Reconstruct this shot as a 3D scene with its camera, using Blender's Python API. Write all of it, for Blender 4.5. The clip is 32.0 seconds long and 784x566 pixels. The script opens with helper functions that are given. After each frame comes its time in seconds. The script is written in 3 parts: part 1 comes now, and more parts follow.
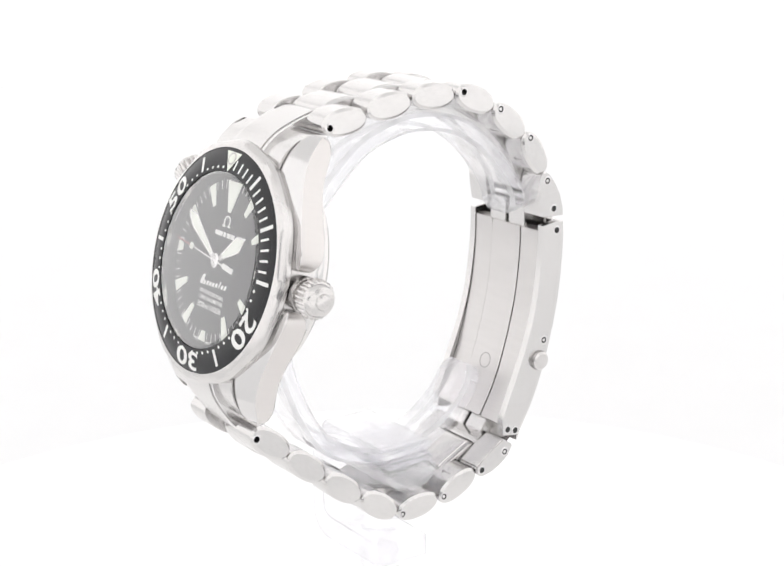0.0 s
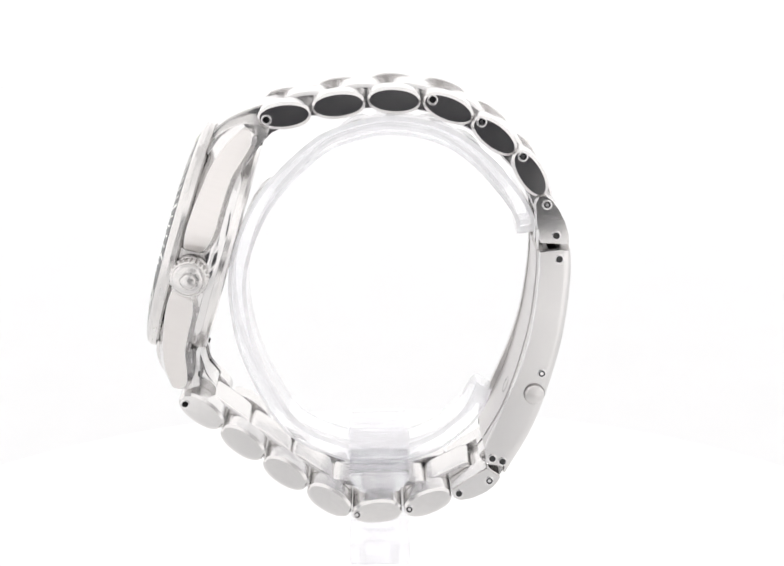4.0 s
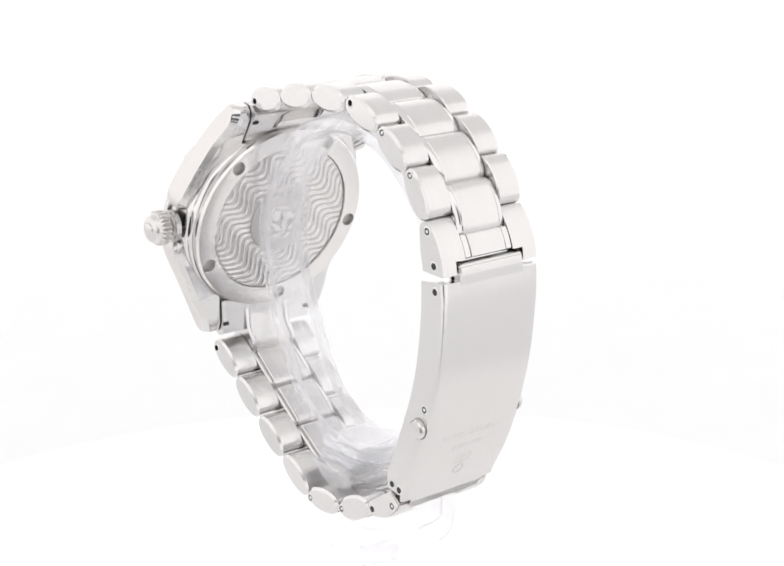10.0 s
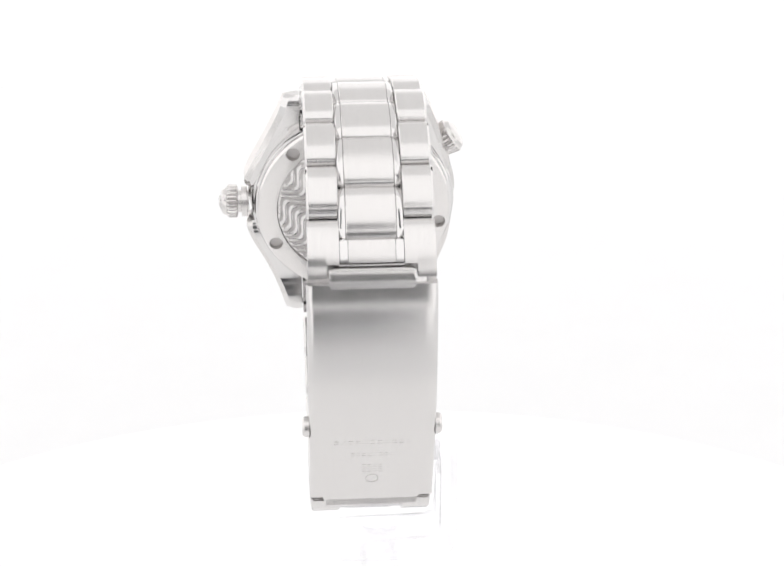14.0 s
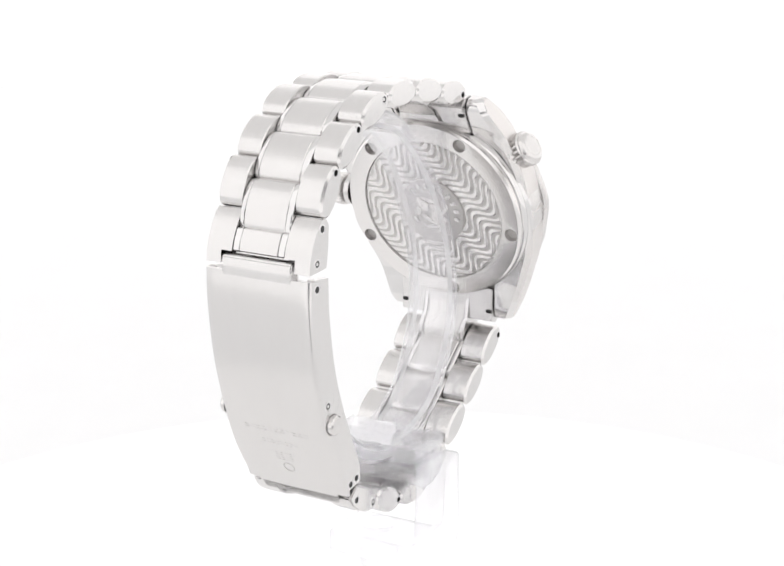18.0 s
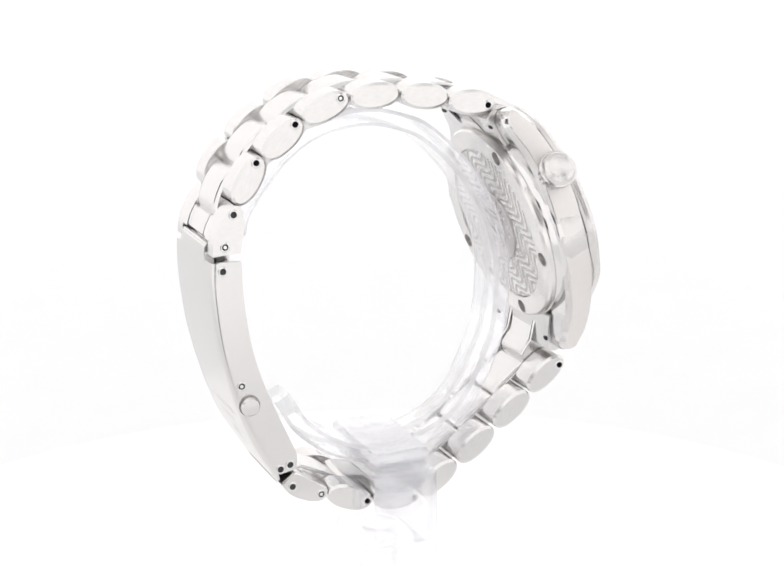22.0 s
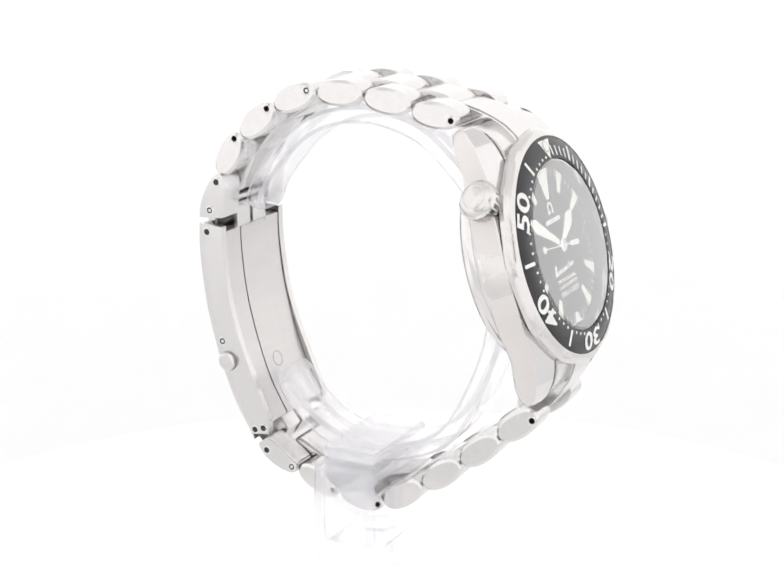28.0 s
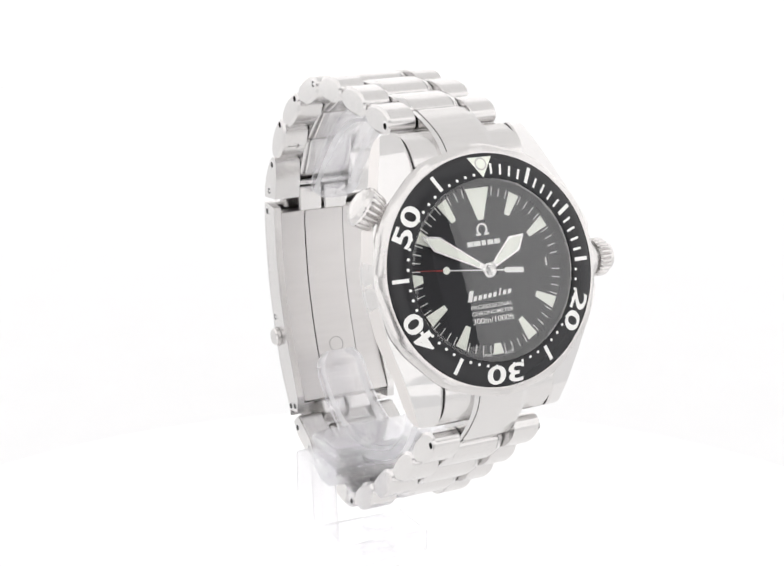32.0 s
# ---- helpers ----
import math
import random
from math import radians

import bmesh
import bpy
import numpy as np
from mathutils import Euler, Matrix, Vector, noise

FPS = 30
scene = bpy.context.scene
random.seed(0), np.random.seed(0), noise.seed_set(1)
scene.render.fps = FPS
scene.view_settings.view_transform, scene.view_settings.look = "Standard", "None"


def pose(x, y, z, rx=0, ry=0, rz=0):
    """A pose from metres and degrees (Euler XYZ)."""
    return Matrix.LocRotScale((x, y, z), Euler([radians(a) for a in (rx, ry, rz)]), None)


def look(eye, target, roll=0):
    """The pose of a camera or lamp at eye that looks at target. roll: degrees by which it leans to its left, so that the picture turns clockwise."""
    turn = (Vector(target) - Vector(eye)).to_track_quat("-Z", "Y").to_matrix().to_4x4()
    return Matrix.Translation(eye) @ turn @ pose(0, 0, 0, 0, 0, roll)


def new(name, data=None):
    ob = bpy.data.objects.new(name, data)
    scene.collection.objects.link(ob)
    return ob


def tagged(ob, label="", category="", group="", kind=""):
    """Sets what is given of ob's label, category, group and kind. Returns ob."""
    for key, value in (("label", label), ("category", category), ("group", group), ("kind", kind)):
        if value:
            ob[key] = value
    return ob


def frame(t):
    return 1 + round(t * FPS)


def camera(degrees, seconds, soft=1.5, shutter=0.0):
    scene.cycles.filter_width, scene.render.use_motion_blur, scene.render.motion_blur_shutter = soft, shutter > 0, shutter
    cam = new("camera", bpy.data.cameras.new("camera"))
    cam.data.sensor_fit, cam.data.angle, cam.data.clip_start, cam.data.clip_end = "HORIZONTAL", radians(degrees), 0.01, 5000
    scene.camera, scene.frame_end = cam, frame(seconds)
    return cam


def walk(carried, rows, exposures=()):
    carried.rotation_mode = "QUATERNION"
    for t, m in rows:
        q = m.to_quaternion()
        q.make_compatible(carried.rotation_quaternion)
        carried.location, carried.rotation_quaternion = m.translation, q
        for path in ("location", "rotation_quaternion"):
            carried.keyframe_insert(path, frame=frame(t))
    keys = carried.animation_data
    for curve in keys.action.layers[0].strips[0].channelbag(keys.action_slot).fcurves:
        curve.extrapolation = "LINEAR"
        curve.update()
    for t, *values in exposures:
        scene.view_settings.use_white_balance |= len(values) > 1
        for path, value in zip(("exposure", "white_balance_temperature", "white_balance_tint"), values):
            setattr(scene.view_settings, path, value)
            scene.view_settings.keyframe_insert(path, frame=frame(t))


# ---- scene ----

# ---------------------------------------------------------------- camera
FLOOR_MM = -110.0                      # height of the tent floor below the turning origin, in millimetres
EYE = Vector((0.0, -0.2485, 0.04468 + 0.110))
PITCH, YAW, ROLL = radians(15.979), radians(0.569), 0.324
AIM = EYE + Vector((math.sin(YAW) * math.cos(PITCH), math.cos(YAW) * math.cos(PITCH), -math.sin(PITCH)))
cam = camera(27.777, 32.0, soft=1.6)
walk(cam, [(0.0, look(EYE, AIM, -ROLL)), (32.0, look(EYE, AIM, -ROLL))])

# ---------------------------------------------------------------- light
world = bpy.data.worlds.new("studio_dark")
world.use_nodes = True
world.node_tree.nodes["Background"].inputs[0].default_value = (0.10, 0.10, 0.11, 1)
world.node_tree.nodes["Background"].inputs[1].default_value = 1.0
scene.world = world
scene.view_settings.exposure = 0.0
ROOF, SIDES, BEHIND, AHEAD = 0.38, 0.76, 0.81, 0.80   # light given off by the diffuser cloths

# ---------------------------------------------------------------- materials


def node_mat(name):
    m = bpy.data.materials.new(name)
    m.use_nodes = True
    return m, m.node_tree.nodes, m.node_tree.links, m.node_tree.nodes["Principled BSDF"]


def steel(name, color, rough, brush=None, bump=0.0, spread=0.08, vary=0.03):
    """Stainless steel; brush: scale of the noise along x, y, z in object space, in 1/m."""
    m, n, l, p = node_mat(name)
    p.inputs["Metallic"].default_value = 1.0
    p.inputs["Roughness"].default_value = rough
    tc = n.new("ShaderNodeTexCoord")
    mp = n.new("ShaderNodeMapping")
    mp.inputs["Scale"].default_value = brush or (900, 900, 900)
    l.new(tc.outputs["Object"], mp.inputs["Vector"])
    nz = n.new("ShaderNodeTexNoise")
    nz.inputs["Scale"].default_value = 1.0
    nz.inputs["Detail"].default_value = 4.0
    l.new(mp.outputs["Vector"], nz.inputs["Vector"])
    big = n.new("ShaderNodeTexNoise")
    big.inputs["Scale"].default_value = 260.0
    big.inputs["Detail"].default_value = 3.0
    l.new(tc.outputs["Object"], big.inputs["Vector"])
    add = n.new("ShaderNodeMath")
    add.operation = "ADD"
    l.new(nz.outputs["Fac"], add.inputs[0])
    l.new(big.outputs["Fac"], add.inputs[1])
    mr = n.new("ShaderNodeMapRange")
    mr.inputs["From Min"].default_value, mr.inputs["From Max"].default_value = 0.6, 1.4
    mr.inputs["To Min"].default_value, mr.inputs["To Max"].default_value = max(0.02, rough - spread), rough + spread
    l.new(add.outputs[0], mr.inputs["Value"])
    l.new(mr.outputs[0], p.inputs["Roughness"])
    ramp = n.new("ShaderNodeMix")
    ramp.data_type = "RGBA"
    ramp.inputs["A"].default_value = (*[c * (1 - vary) for c in color], 1)
    ramp.inputs["B"].default_value = (*[min(1, c * (1 + vary)) for c in color], 1)
    l.new(nz.outputs["Fac"], ramp.inputs["Factor"])
    l.new(ramp.outputs["Result"], p.inputs["Base Color"])
    if bump:
        b = n.new("ShaderNodeBump")
        b.inputs["Strength"].default_value = bump
        b.inputs["Distance"].default_value = 0.00003
        l.new(nz.outputs["Fac"], b.inputs["Height"])
        l.new(b.outputs[0], p.inputs["Normal"])
    return m


def plain(name, color, rough, spec=0.5, vary=0.06, scale=700.0):
    m, n, l, p = node_mat(name)
    p.inputs["Roughness"].default_value = rough
    p.inputs["Specular IOR Level"].default_value = spec
    tc = n.new("ShaderNodeTexCoord")
    nz = n.new("ShaderNodeTexNoise")
    nz.inputs["Scale"].default_value = scale
    nz.inputs["Detail"].default_value = 3.0
    l.new(tc.outputs["Object"], nz.inputs["Vector"])
    mx = n.new("ShaderNodeMix")
    mx.data_type = "RGBA"
    mx.inputs["A"].default_value = (*[c * (1 - vary) for c in color], 1)
    mx.inputs["B"].default_value = (*[min(1, c * (1 + vary)) for c in color], 1)
    l.new(nz.outputs["Fac"], mx.inputs["Factor"])
    l.new(mx.outputs["Result"], p.inputs["Base Color"])
    return m


STEEL = (0.685, 0.673, 0.665)
M_BRUSH = steel("brushed_steel", STEEL, 0.22, (120, 4200, 120), 0.05, 0.03, 0.05)
M_BRUSH_LONG = steel("brushed_steel_long", STEEL, 0.24, (4200, 120, 120), 0.05, 0.03, 0.05)
M_BLADE = steel("brushed_blade_steel", (0.635, 0.618, 0.61), 0.36, (4200, 120, 120), 0.04, 0.03, 0.05)
M_SIDE = steel("satin_steel_side", STEEL, 0.10, (900, 2500, 2500), 0.02, 0.02, 0.06)
M_SATIN = steel("satin_steel_case", (0.72, 0.695, 0.68), 0.42, (5000, 150, 150), 0.02, 0.03, 0.03)
M_POLISH = steel("polished_steel", (0.70, 0.69, 0.685), 0.12, None, 0.0, 0.02, 0.02)
M_BACK = steel("fine_steel_back", (0.74, 0.725, 0.715), 0.24, (2600, 2600, 300), 0.0, 0.02, 0.03)
M_BEZEL = steel("polished_bezel_steel", (0.675, 0.66, 0.65), 0.26, (300, 300, 4000), 0.04, 0.03, 0.06)
M_HOLE = plain("black_and_recess_shade", (0.02, 0.02, 0.02), 0.6)
M_STAMP_SHADE = steel("stamped_steel_and_gap_shade", (0.36, 0.35, 0.345), 0.5)
M_DULL_SHADE = steel("dull_steel_and_recess_shade", (0.56, 0.545, 0.535), 0.45)
M_MEDAL = steel("frosted_medallion_steel", (0.63, 0.615, 0.605), 0.42, (1500, 1500, 1500), 0.1, 0.04, 0.06)
M_INSERT = plain("black_bezel_insert", (0.013, 0.013, 0.015), 0.26, 0.42, 0.05)
M_WHITE = plain("white_print", (0.82, 0.82, 0.80), 0.5)
M_LUME = plain("pale_green_lume", (0.82, 0.845, 0.77), 0.55)
M_DIAL = plain("black_dial", (0.020, 0.020, 0.022), 0.5, 0.2, 0.04)
M_RED = plain("red_paint", (0.42, 0.03, 0.03), 0.4)
M_CLOTH_FLOOR = plain("white_floor_sheet", (0.84, 0.845, 0.85), 0.55, 0.3, 0.01, 40.0)
M_BOARD = plain("white_base_board", (0.95, 0.95, 0.95), 0.5, 0.3, 0.005, 60.0)
M_STUDIO = plain("dark_studio_wall", (0.22, 0.22, 0.23), 0.9, 0.2, 0.2, 3.0)


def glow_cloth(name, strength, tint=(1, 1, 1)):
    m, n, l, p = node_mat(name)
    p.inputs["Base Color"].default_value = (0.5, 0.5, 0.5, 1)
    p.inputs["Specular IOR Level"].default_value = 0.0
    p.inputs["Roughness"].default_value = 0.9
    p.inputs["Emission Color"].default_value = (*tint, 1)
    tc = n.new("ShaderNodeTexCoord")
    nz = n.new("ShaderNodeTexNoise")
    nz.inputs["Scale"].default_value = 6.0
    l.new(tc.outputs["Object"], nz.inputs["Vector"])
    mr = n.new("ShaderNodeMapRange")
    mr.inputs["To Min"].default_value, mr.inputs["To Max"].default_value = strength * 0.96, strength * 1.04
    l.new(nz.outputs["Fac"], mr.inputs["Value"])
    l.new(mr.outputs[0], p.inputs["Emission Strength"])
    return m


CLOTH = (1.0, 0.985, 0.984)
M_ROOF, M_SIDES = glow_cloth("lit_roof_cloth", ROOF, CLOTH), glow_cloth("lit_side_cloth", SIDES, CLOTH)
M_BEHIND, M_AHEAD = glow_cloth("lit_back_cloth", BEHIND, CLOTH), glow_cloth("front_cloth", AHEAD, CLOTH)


def pane_mat(name, straight, edge, power, rough, tint, haze=0.0):
    """Clear body with gloss that rises to edge towards grazing views; straight: veil seen face on, haze: the milky share of it."""
    m = bpy.data.materials.new(name)
    m.use_nodes = True
    n, l = m.node_tree.nodes, m.node_tree.links
    n.remove(n["Principled BSDF"])
    tr = n.new("ShaderNodeBsdfTransparent")
    tr.inputs["Color"].default_value = (*tint, 1)
    gl = n.new("ShaderNodeBsdfGlossy")
    gl.inputs["Color"].default_value = (1, 1, 1, 1)
    gl.inputs["Roughness"].default_value = rough
    lw = n.new("ShaderNodeLayerWeight")
    lw.inputs["Blend"].default_value = 0.5
    pw = n.new("ShaderNodeMath")
    pw.operation = "POWER"
    pw.inputs[1].default_value = power
    mr = n.new("ShaderNodeMapRange")
    mr.inputs["To Min"].default_value, mr.inputs["To Max"].default_value = straight * (1 - haze), edge
    mx = n.new("ShaderNodeMixShader")
    l.new(lw.outputs["Facing"], pw.inputs[0])
    l.new(pw.outputs[0], mr.inputs["Value"])
    l.new(mr.outputs[0], mx.inputs[0])
    l.new(tr.outputs[0], mx.inputs[1])
    milk = n.new("ShaderNodeBsdfDiffuse")
    milk.inputs["Color"].default_value = (0.97, 0.97, 0.98, 1)
    l.new(gl.outputs[0], mx.inputs[2])
    blend = n.new("ShaderNodeMixShader")
    blend.inputs[0].default_value = straight * haze
    l.new(mx.outputs[0], blend.inputs[1])
    l.new(milk.outputs[0], blend.inputs[2])
    l.new(blend.outputs[0], n["Material Output"].inputs["Surface"])
    return m


M_CRYSTAL = pane_mat("sapphire_crystal", 0.085, 1.0, 2.1, 0.015, (1, 1, 1))


def acrylic(name, bend, milk, veil=0.07):
    """Clear acrylic with wipe marks; bend: share of light that the thickness bends, milk: share of white scatter mixed
    in.
    """
    m = pane_mat(name, veil, 1.0, 4.0, 0.02, (0.99, 0.99, 1.0))
    n, l = m.node_tree.nodes, m.node_tree.links
    out = n["Material Output"]
    clear = out.inputs["Surface"].links[0].from_socket
    glass = n.new("ShaderNodeBsdfGlass")
    glass.inputs["IOR"].default_value = 1.42
    glass.inputs["Roughness"].default_value = 0.03
    tc = n.new("ShaderNodeTexCoord")
    nz = n.new("ShaderNodeTexNoise")
    nz.inputs["Scale"].default_value = 220.0
    nz.inputs["Detail"].default_value = 4.0
    l.new(tc.outputs["Object"], nz.inputs["Vector"])
    b = n.new("ShaderNodeBump")
    b.inputs["Strength"].default_value = 0.08
    b.inputs["Distance"].default_value = 0.0003
    l.new(nz.outputs["Fac"], b.inputs["Height"])
    l.new(b.outputs[0], glass.inputs["Normal"])
    bent = n.new("ShaderNodeMixShader")
    bent.inputs[0].default_value = bend
    l.new(clear, bent.inputs[1])
    l.new(glass.outputs[0], bent.inputs[2])
    scatter = n.new("ShaderNodeBsdfTranslucent")
    scatter.inputs["Color"].default_value = (0.975, 0.975, 0.99, 1)
    skin = n.new("ShaderNodeBsdfDiffuse")
    skin.inputs["Color"].default_value = (0.975, 0.975, 0.99, 1)
    white = n.new("ShaderNodeMixShader")
    l.new(scatter.outputs[0], white.inputs[1])
    l.new(skin.outputs[0], white.inputs[2])
    mr = n.new("ShaderNodeMapRange")
    mr.inputs["To Min"].default_value, mr.inputs["To Max"].default_value = milk * 0.5, milk * 1.5
    l.new(nz.outputs["Fac"], mr.inputs["Value"])
    mix = n.new("ShaderNodeMixShader")
    l.new(mr.outputs[0], mix.inputs[0])
    l.new(bent.outputs[0], mix.inputs[1])
    l.new(white.outputs[0], mix.inputs[2])
    l.new(mix.outputs[0], out.inputs["Surface"])
    return m


M_ACRYL = acrylic("clear_acrylic", 0.12, 0.03, 0.08)
M_ACRYL_PLATE = acrylic("scuffed_acrylic_plate", 0.15, 0.09)
M_ACRYL_EDGE = acrylic("whitened_acrylic_edge", 0.08, 0.48)
M_ACRYL_THICK = acrylic("thick_clear_acrylic", 0.32, 0.04, 0.20)

# ---------------------------------------------------------------- mesh helpers (millimetres)
MM = 0.001


def mesh_of(bm, mats, smooth=35.0):
    bmesh.ops.recalc_face_normals(bm, faces=bm.faces[:])
    me = bpy.data.meshes.new("part")
    for v in bm.verts:
        v.co *= MM
    for f in bm.faces:
        f.smooth = True
    for e in bm.edges:
        if len(e.link_faces) == 2 and e.calc_face_angle(0.0) > radians(smooth):
            e.smooth = False
    bm.to_mesh(me)
    bm.free()
    for m in mats if isinstance(mats, (list, tuple)) else [mats]:
        me.materials.append(m)
    return me


def mm_pose(m):
    m = m.copy()
    m.translation *= MM
    return m


def part(name, bm, material, parent, label="", at=None, smooth=35.0):
    """One mesh object under a thing or part; bm may be a finished mesh that is shared."""
    me = bm if isinstance(bm, bpy.types.Mesh) else mesh_of(bm, material, smooth)
    ob = new(name, me)
    ob.parent = parent
    if at is not None:
        ob.matrix_basis = mm_pose(at)
    return tagged(ob, label)


def loft(bm, loops, caps=(True, True), mats=None, closed=True):
    """Skin between loops of equal length; mats: material index of each band."""
    rows = [[bm.verts.new(p) for p in lp] for lp in loops]
    k = len(rows[0])
    for i in range(len(rows) - 1):
        for j in range(k if closed else k - 1):
            a, b = rows[i], rows[i + 1]
            f = bm.faces.new((a[j], a[(j + 1) % k], b[(j + 1) % k], b[j]))
            if mats:
                f.material_index = mats[i]
    if caps[0]:
        bm.faces.new(rows[0][::-1])
    if caps[1]:
        bm.faces.new(rows[-1])
    return rows


def ring_pts(r, z, n, wave=None):
    return [((r + (wave(a) if wave else 0)) * math.cos(a), (r + (wave(a) if wave else 0)) * math.sin(a), z)
            for a in (2 * math.pi * i / n for i in range(n))]


def lathe(profile, n=64, caps=(True, True), wave=None):
    bm = bmesh.new()
    loft(bm, [ring_pts(r, z, n, wave if (wave and w) else None) for r, z, *w in profile], caps)
    return bm


def prism(poly, y0, y1, bevel=0.0, segs=2):
    """Polygon in x, z drawn out along y."""
    bm = bmesh.new()
    loft(bm, [[(x, y0, z) for x, z in poly], [(x, y1, z) for x, z in poly]])
    if bevel:
        bmesh.ops.bevel(bm, geom=bm.edges[:], offset=bevel, segments=segs, affect="EDGES", clamp_overlap=True)
    return bm


def slab(poly, z0, z1, bevel=0.0):
    """Polygon in x, y drawn out along z."""
    bm = bmesh.new()
    loft(bm, [[(x, y, z0) for x, y in poly], [(x, y, z1) for x, y in poly]])
    if bevel:
        bmesh.ops.bevel(bm, geom=bm.edges[:], offset=bevel, segments=2, affect="EDGES", clamp_overlap=True)
    return bm


def block(x0, x1, y0, y1, z0, z1, bevel=0.0):
    return slab([(x0, y0), (x1, y0), (x1, y1), (x0, y1)], z0, z1, bevel)


def spline(pts, n):
    """Points along a smooth curve through pts."""
    out = []
    p = [Vector(q) for q in pts]
    p = [2 * p[0] - p[1]] + p + [2 * p[-1] - p[-2]]
    for i in range(1, len(p) - 2):
        for k in range(n):
            t = k / n
            a, b, c, d = p[i - 1:i + 3]
            out.append(0.5 * (2 * b + (c - a) * t + (2 * a - 5 * b + 4 * c - d) * t * t + (3 * b - a - 3 * c + d) * t ** 3))
    out.append(p[-2])
    return [tuple(v) for v in out]


def letters(text, size, depth=0.02, bold=0.0, space=1.0):
    """Mesh data of a line of text, centred, in the x, y plane."""
    cu = bpy.data.curves.new("lettering", "FONT")
    cu.body, cu.size, cu.extrude, cu.offset = text, size, depth, bold
    cu.align_x, cu.align_y, cu.space_character = "CENTER", "CENTER", space
    cu.resolution_u = 4
    ob = bpy.data.objects.new("lettering", cu)
    scene.collection.objects.link(ob)
    bpy.context.view_layer.update()
    me = bpy.data.meshes.new_from_object(ob.evaluated_get(bpy.context.evaluated_depsgraph_get()))
    bpy.data.objects.remove(ob)
    bpy.data.curves.remove(cu)
    bm = bmesh.new()
    bm.from_mesh(me)
    bpy.data.meshes.remove(me)
    return bm


def fitted(text, width, height, depth=0.01, bold=0.0):
    """Letters stretched to a given width and height, centred."""
    bm = letters(text, 1.0, depth, bold)
    xs, ys = [v.co.x for v in bm.verts], [v.co.y for v in bm.verts]
    cx, cy = (min(xs) + max(xs)) / 2, (min(ys) + max(ys)) / 2
    for v in bm.verts:
        v.co.x = (v.co.x - cx) * width / (max(xs) - min(xs))
        v.co.y = (v.co.y - cy) * height / (max(ys) - min(ys))
    return bm


# ---------------------------------------------------------------- the light tent
def panel(name, corners, material, label, thick):
    """A flat panel with thickness: four corners and an offset vector, in metres."""
    bm = bmesh.new()
    off = Vector(thick)
    loft(bm, [[tuple(c) for c in corners], [tuple(Vector(c) + off) for c in corners]])
    bmesh.ops.recalc_face_normals(bm, faces=bm.faces[:])
    me = bpy.data.meshes.new(name)
    bm.to_mesh(me)
    bm.free()
    me.materials.append(material)
    return tagged(new(name, me), label, name.split("_")[0], kind="structure")


W, BACK, FRONT, TOP = 0.60, 0.75, -0.20, 0.75
SLIT, WIDE, HIGH = 0.055, 0.258, 0.27   # camera notch and side openings, sized for the dark reflections in steel and dial
panel("floor", [(-W, FRONT, 0), (W, FRONT, 0), (W, BACK, 0), (-W, BACK, 0)], M_CLOTH_FLOOR, "seamless white sheet on the floor of the light tent", (0, 0, -0.01))
disc = bmesh.new()
bmesh.ops.create_cone(disc, cap_ends=True, segments=128, radius1=0.142, radius2=0.1418, depth=0.0002, matrix=Matrix.Translation((0, 0.022, 0)))
disc_mesh = bpy.data.meshes.new("platform")
disc.to_mesh(disc_mesh)
disc.free()
disc_mesh.materials.append(M_BOARD)
tagged(new("platform", disc_mesh), "thin round white platform under the watch stand", "platform", kind="structure")
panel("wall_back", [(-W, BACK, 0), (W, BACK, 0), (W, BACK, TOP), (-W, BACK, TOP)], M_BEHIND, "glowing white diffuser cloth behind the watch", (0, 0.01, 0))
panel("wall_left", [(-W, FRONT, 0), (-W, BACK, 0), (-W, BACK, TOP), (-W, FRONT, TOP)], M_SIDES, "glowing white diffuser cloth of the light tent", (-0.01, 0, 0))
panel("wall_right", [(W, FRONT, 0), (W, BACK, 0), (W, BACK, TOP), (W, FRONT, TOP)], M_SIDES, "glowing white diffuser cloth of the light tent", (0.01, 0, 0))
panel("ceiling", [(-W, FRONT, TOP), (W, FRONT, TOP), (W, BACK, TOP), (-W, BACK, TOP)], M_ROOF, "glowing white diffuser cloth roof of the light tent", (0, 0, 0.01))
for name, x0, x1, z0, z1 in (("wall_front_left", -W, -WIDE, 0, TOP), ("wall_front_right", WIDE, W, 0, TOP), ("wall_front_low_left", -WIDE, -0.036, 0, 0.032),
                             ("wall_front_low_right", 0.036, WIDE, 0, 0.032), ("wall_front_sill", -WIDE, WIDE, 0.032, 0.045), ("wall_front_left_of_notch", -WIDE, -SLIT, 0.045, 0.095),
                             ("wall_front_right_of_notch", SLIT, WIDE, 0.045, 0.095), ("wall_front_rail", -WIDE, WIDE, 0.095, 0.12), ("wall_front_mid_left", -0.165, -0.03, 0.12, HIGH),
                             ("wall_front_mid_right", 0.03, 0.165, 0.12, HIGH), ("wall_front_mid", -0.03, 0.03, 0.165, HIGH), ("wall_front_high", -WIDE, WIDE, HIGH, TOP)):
    panel(name, [(x0, FRONT, z0), (x1, FRONT, z0), (x1, FRONT, z1), (x0, FRONT, z1)], M_AHEAD, "unseen white front cloth with gaps shaped for dark reflections", (0, -0.006, 0))
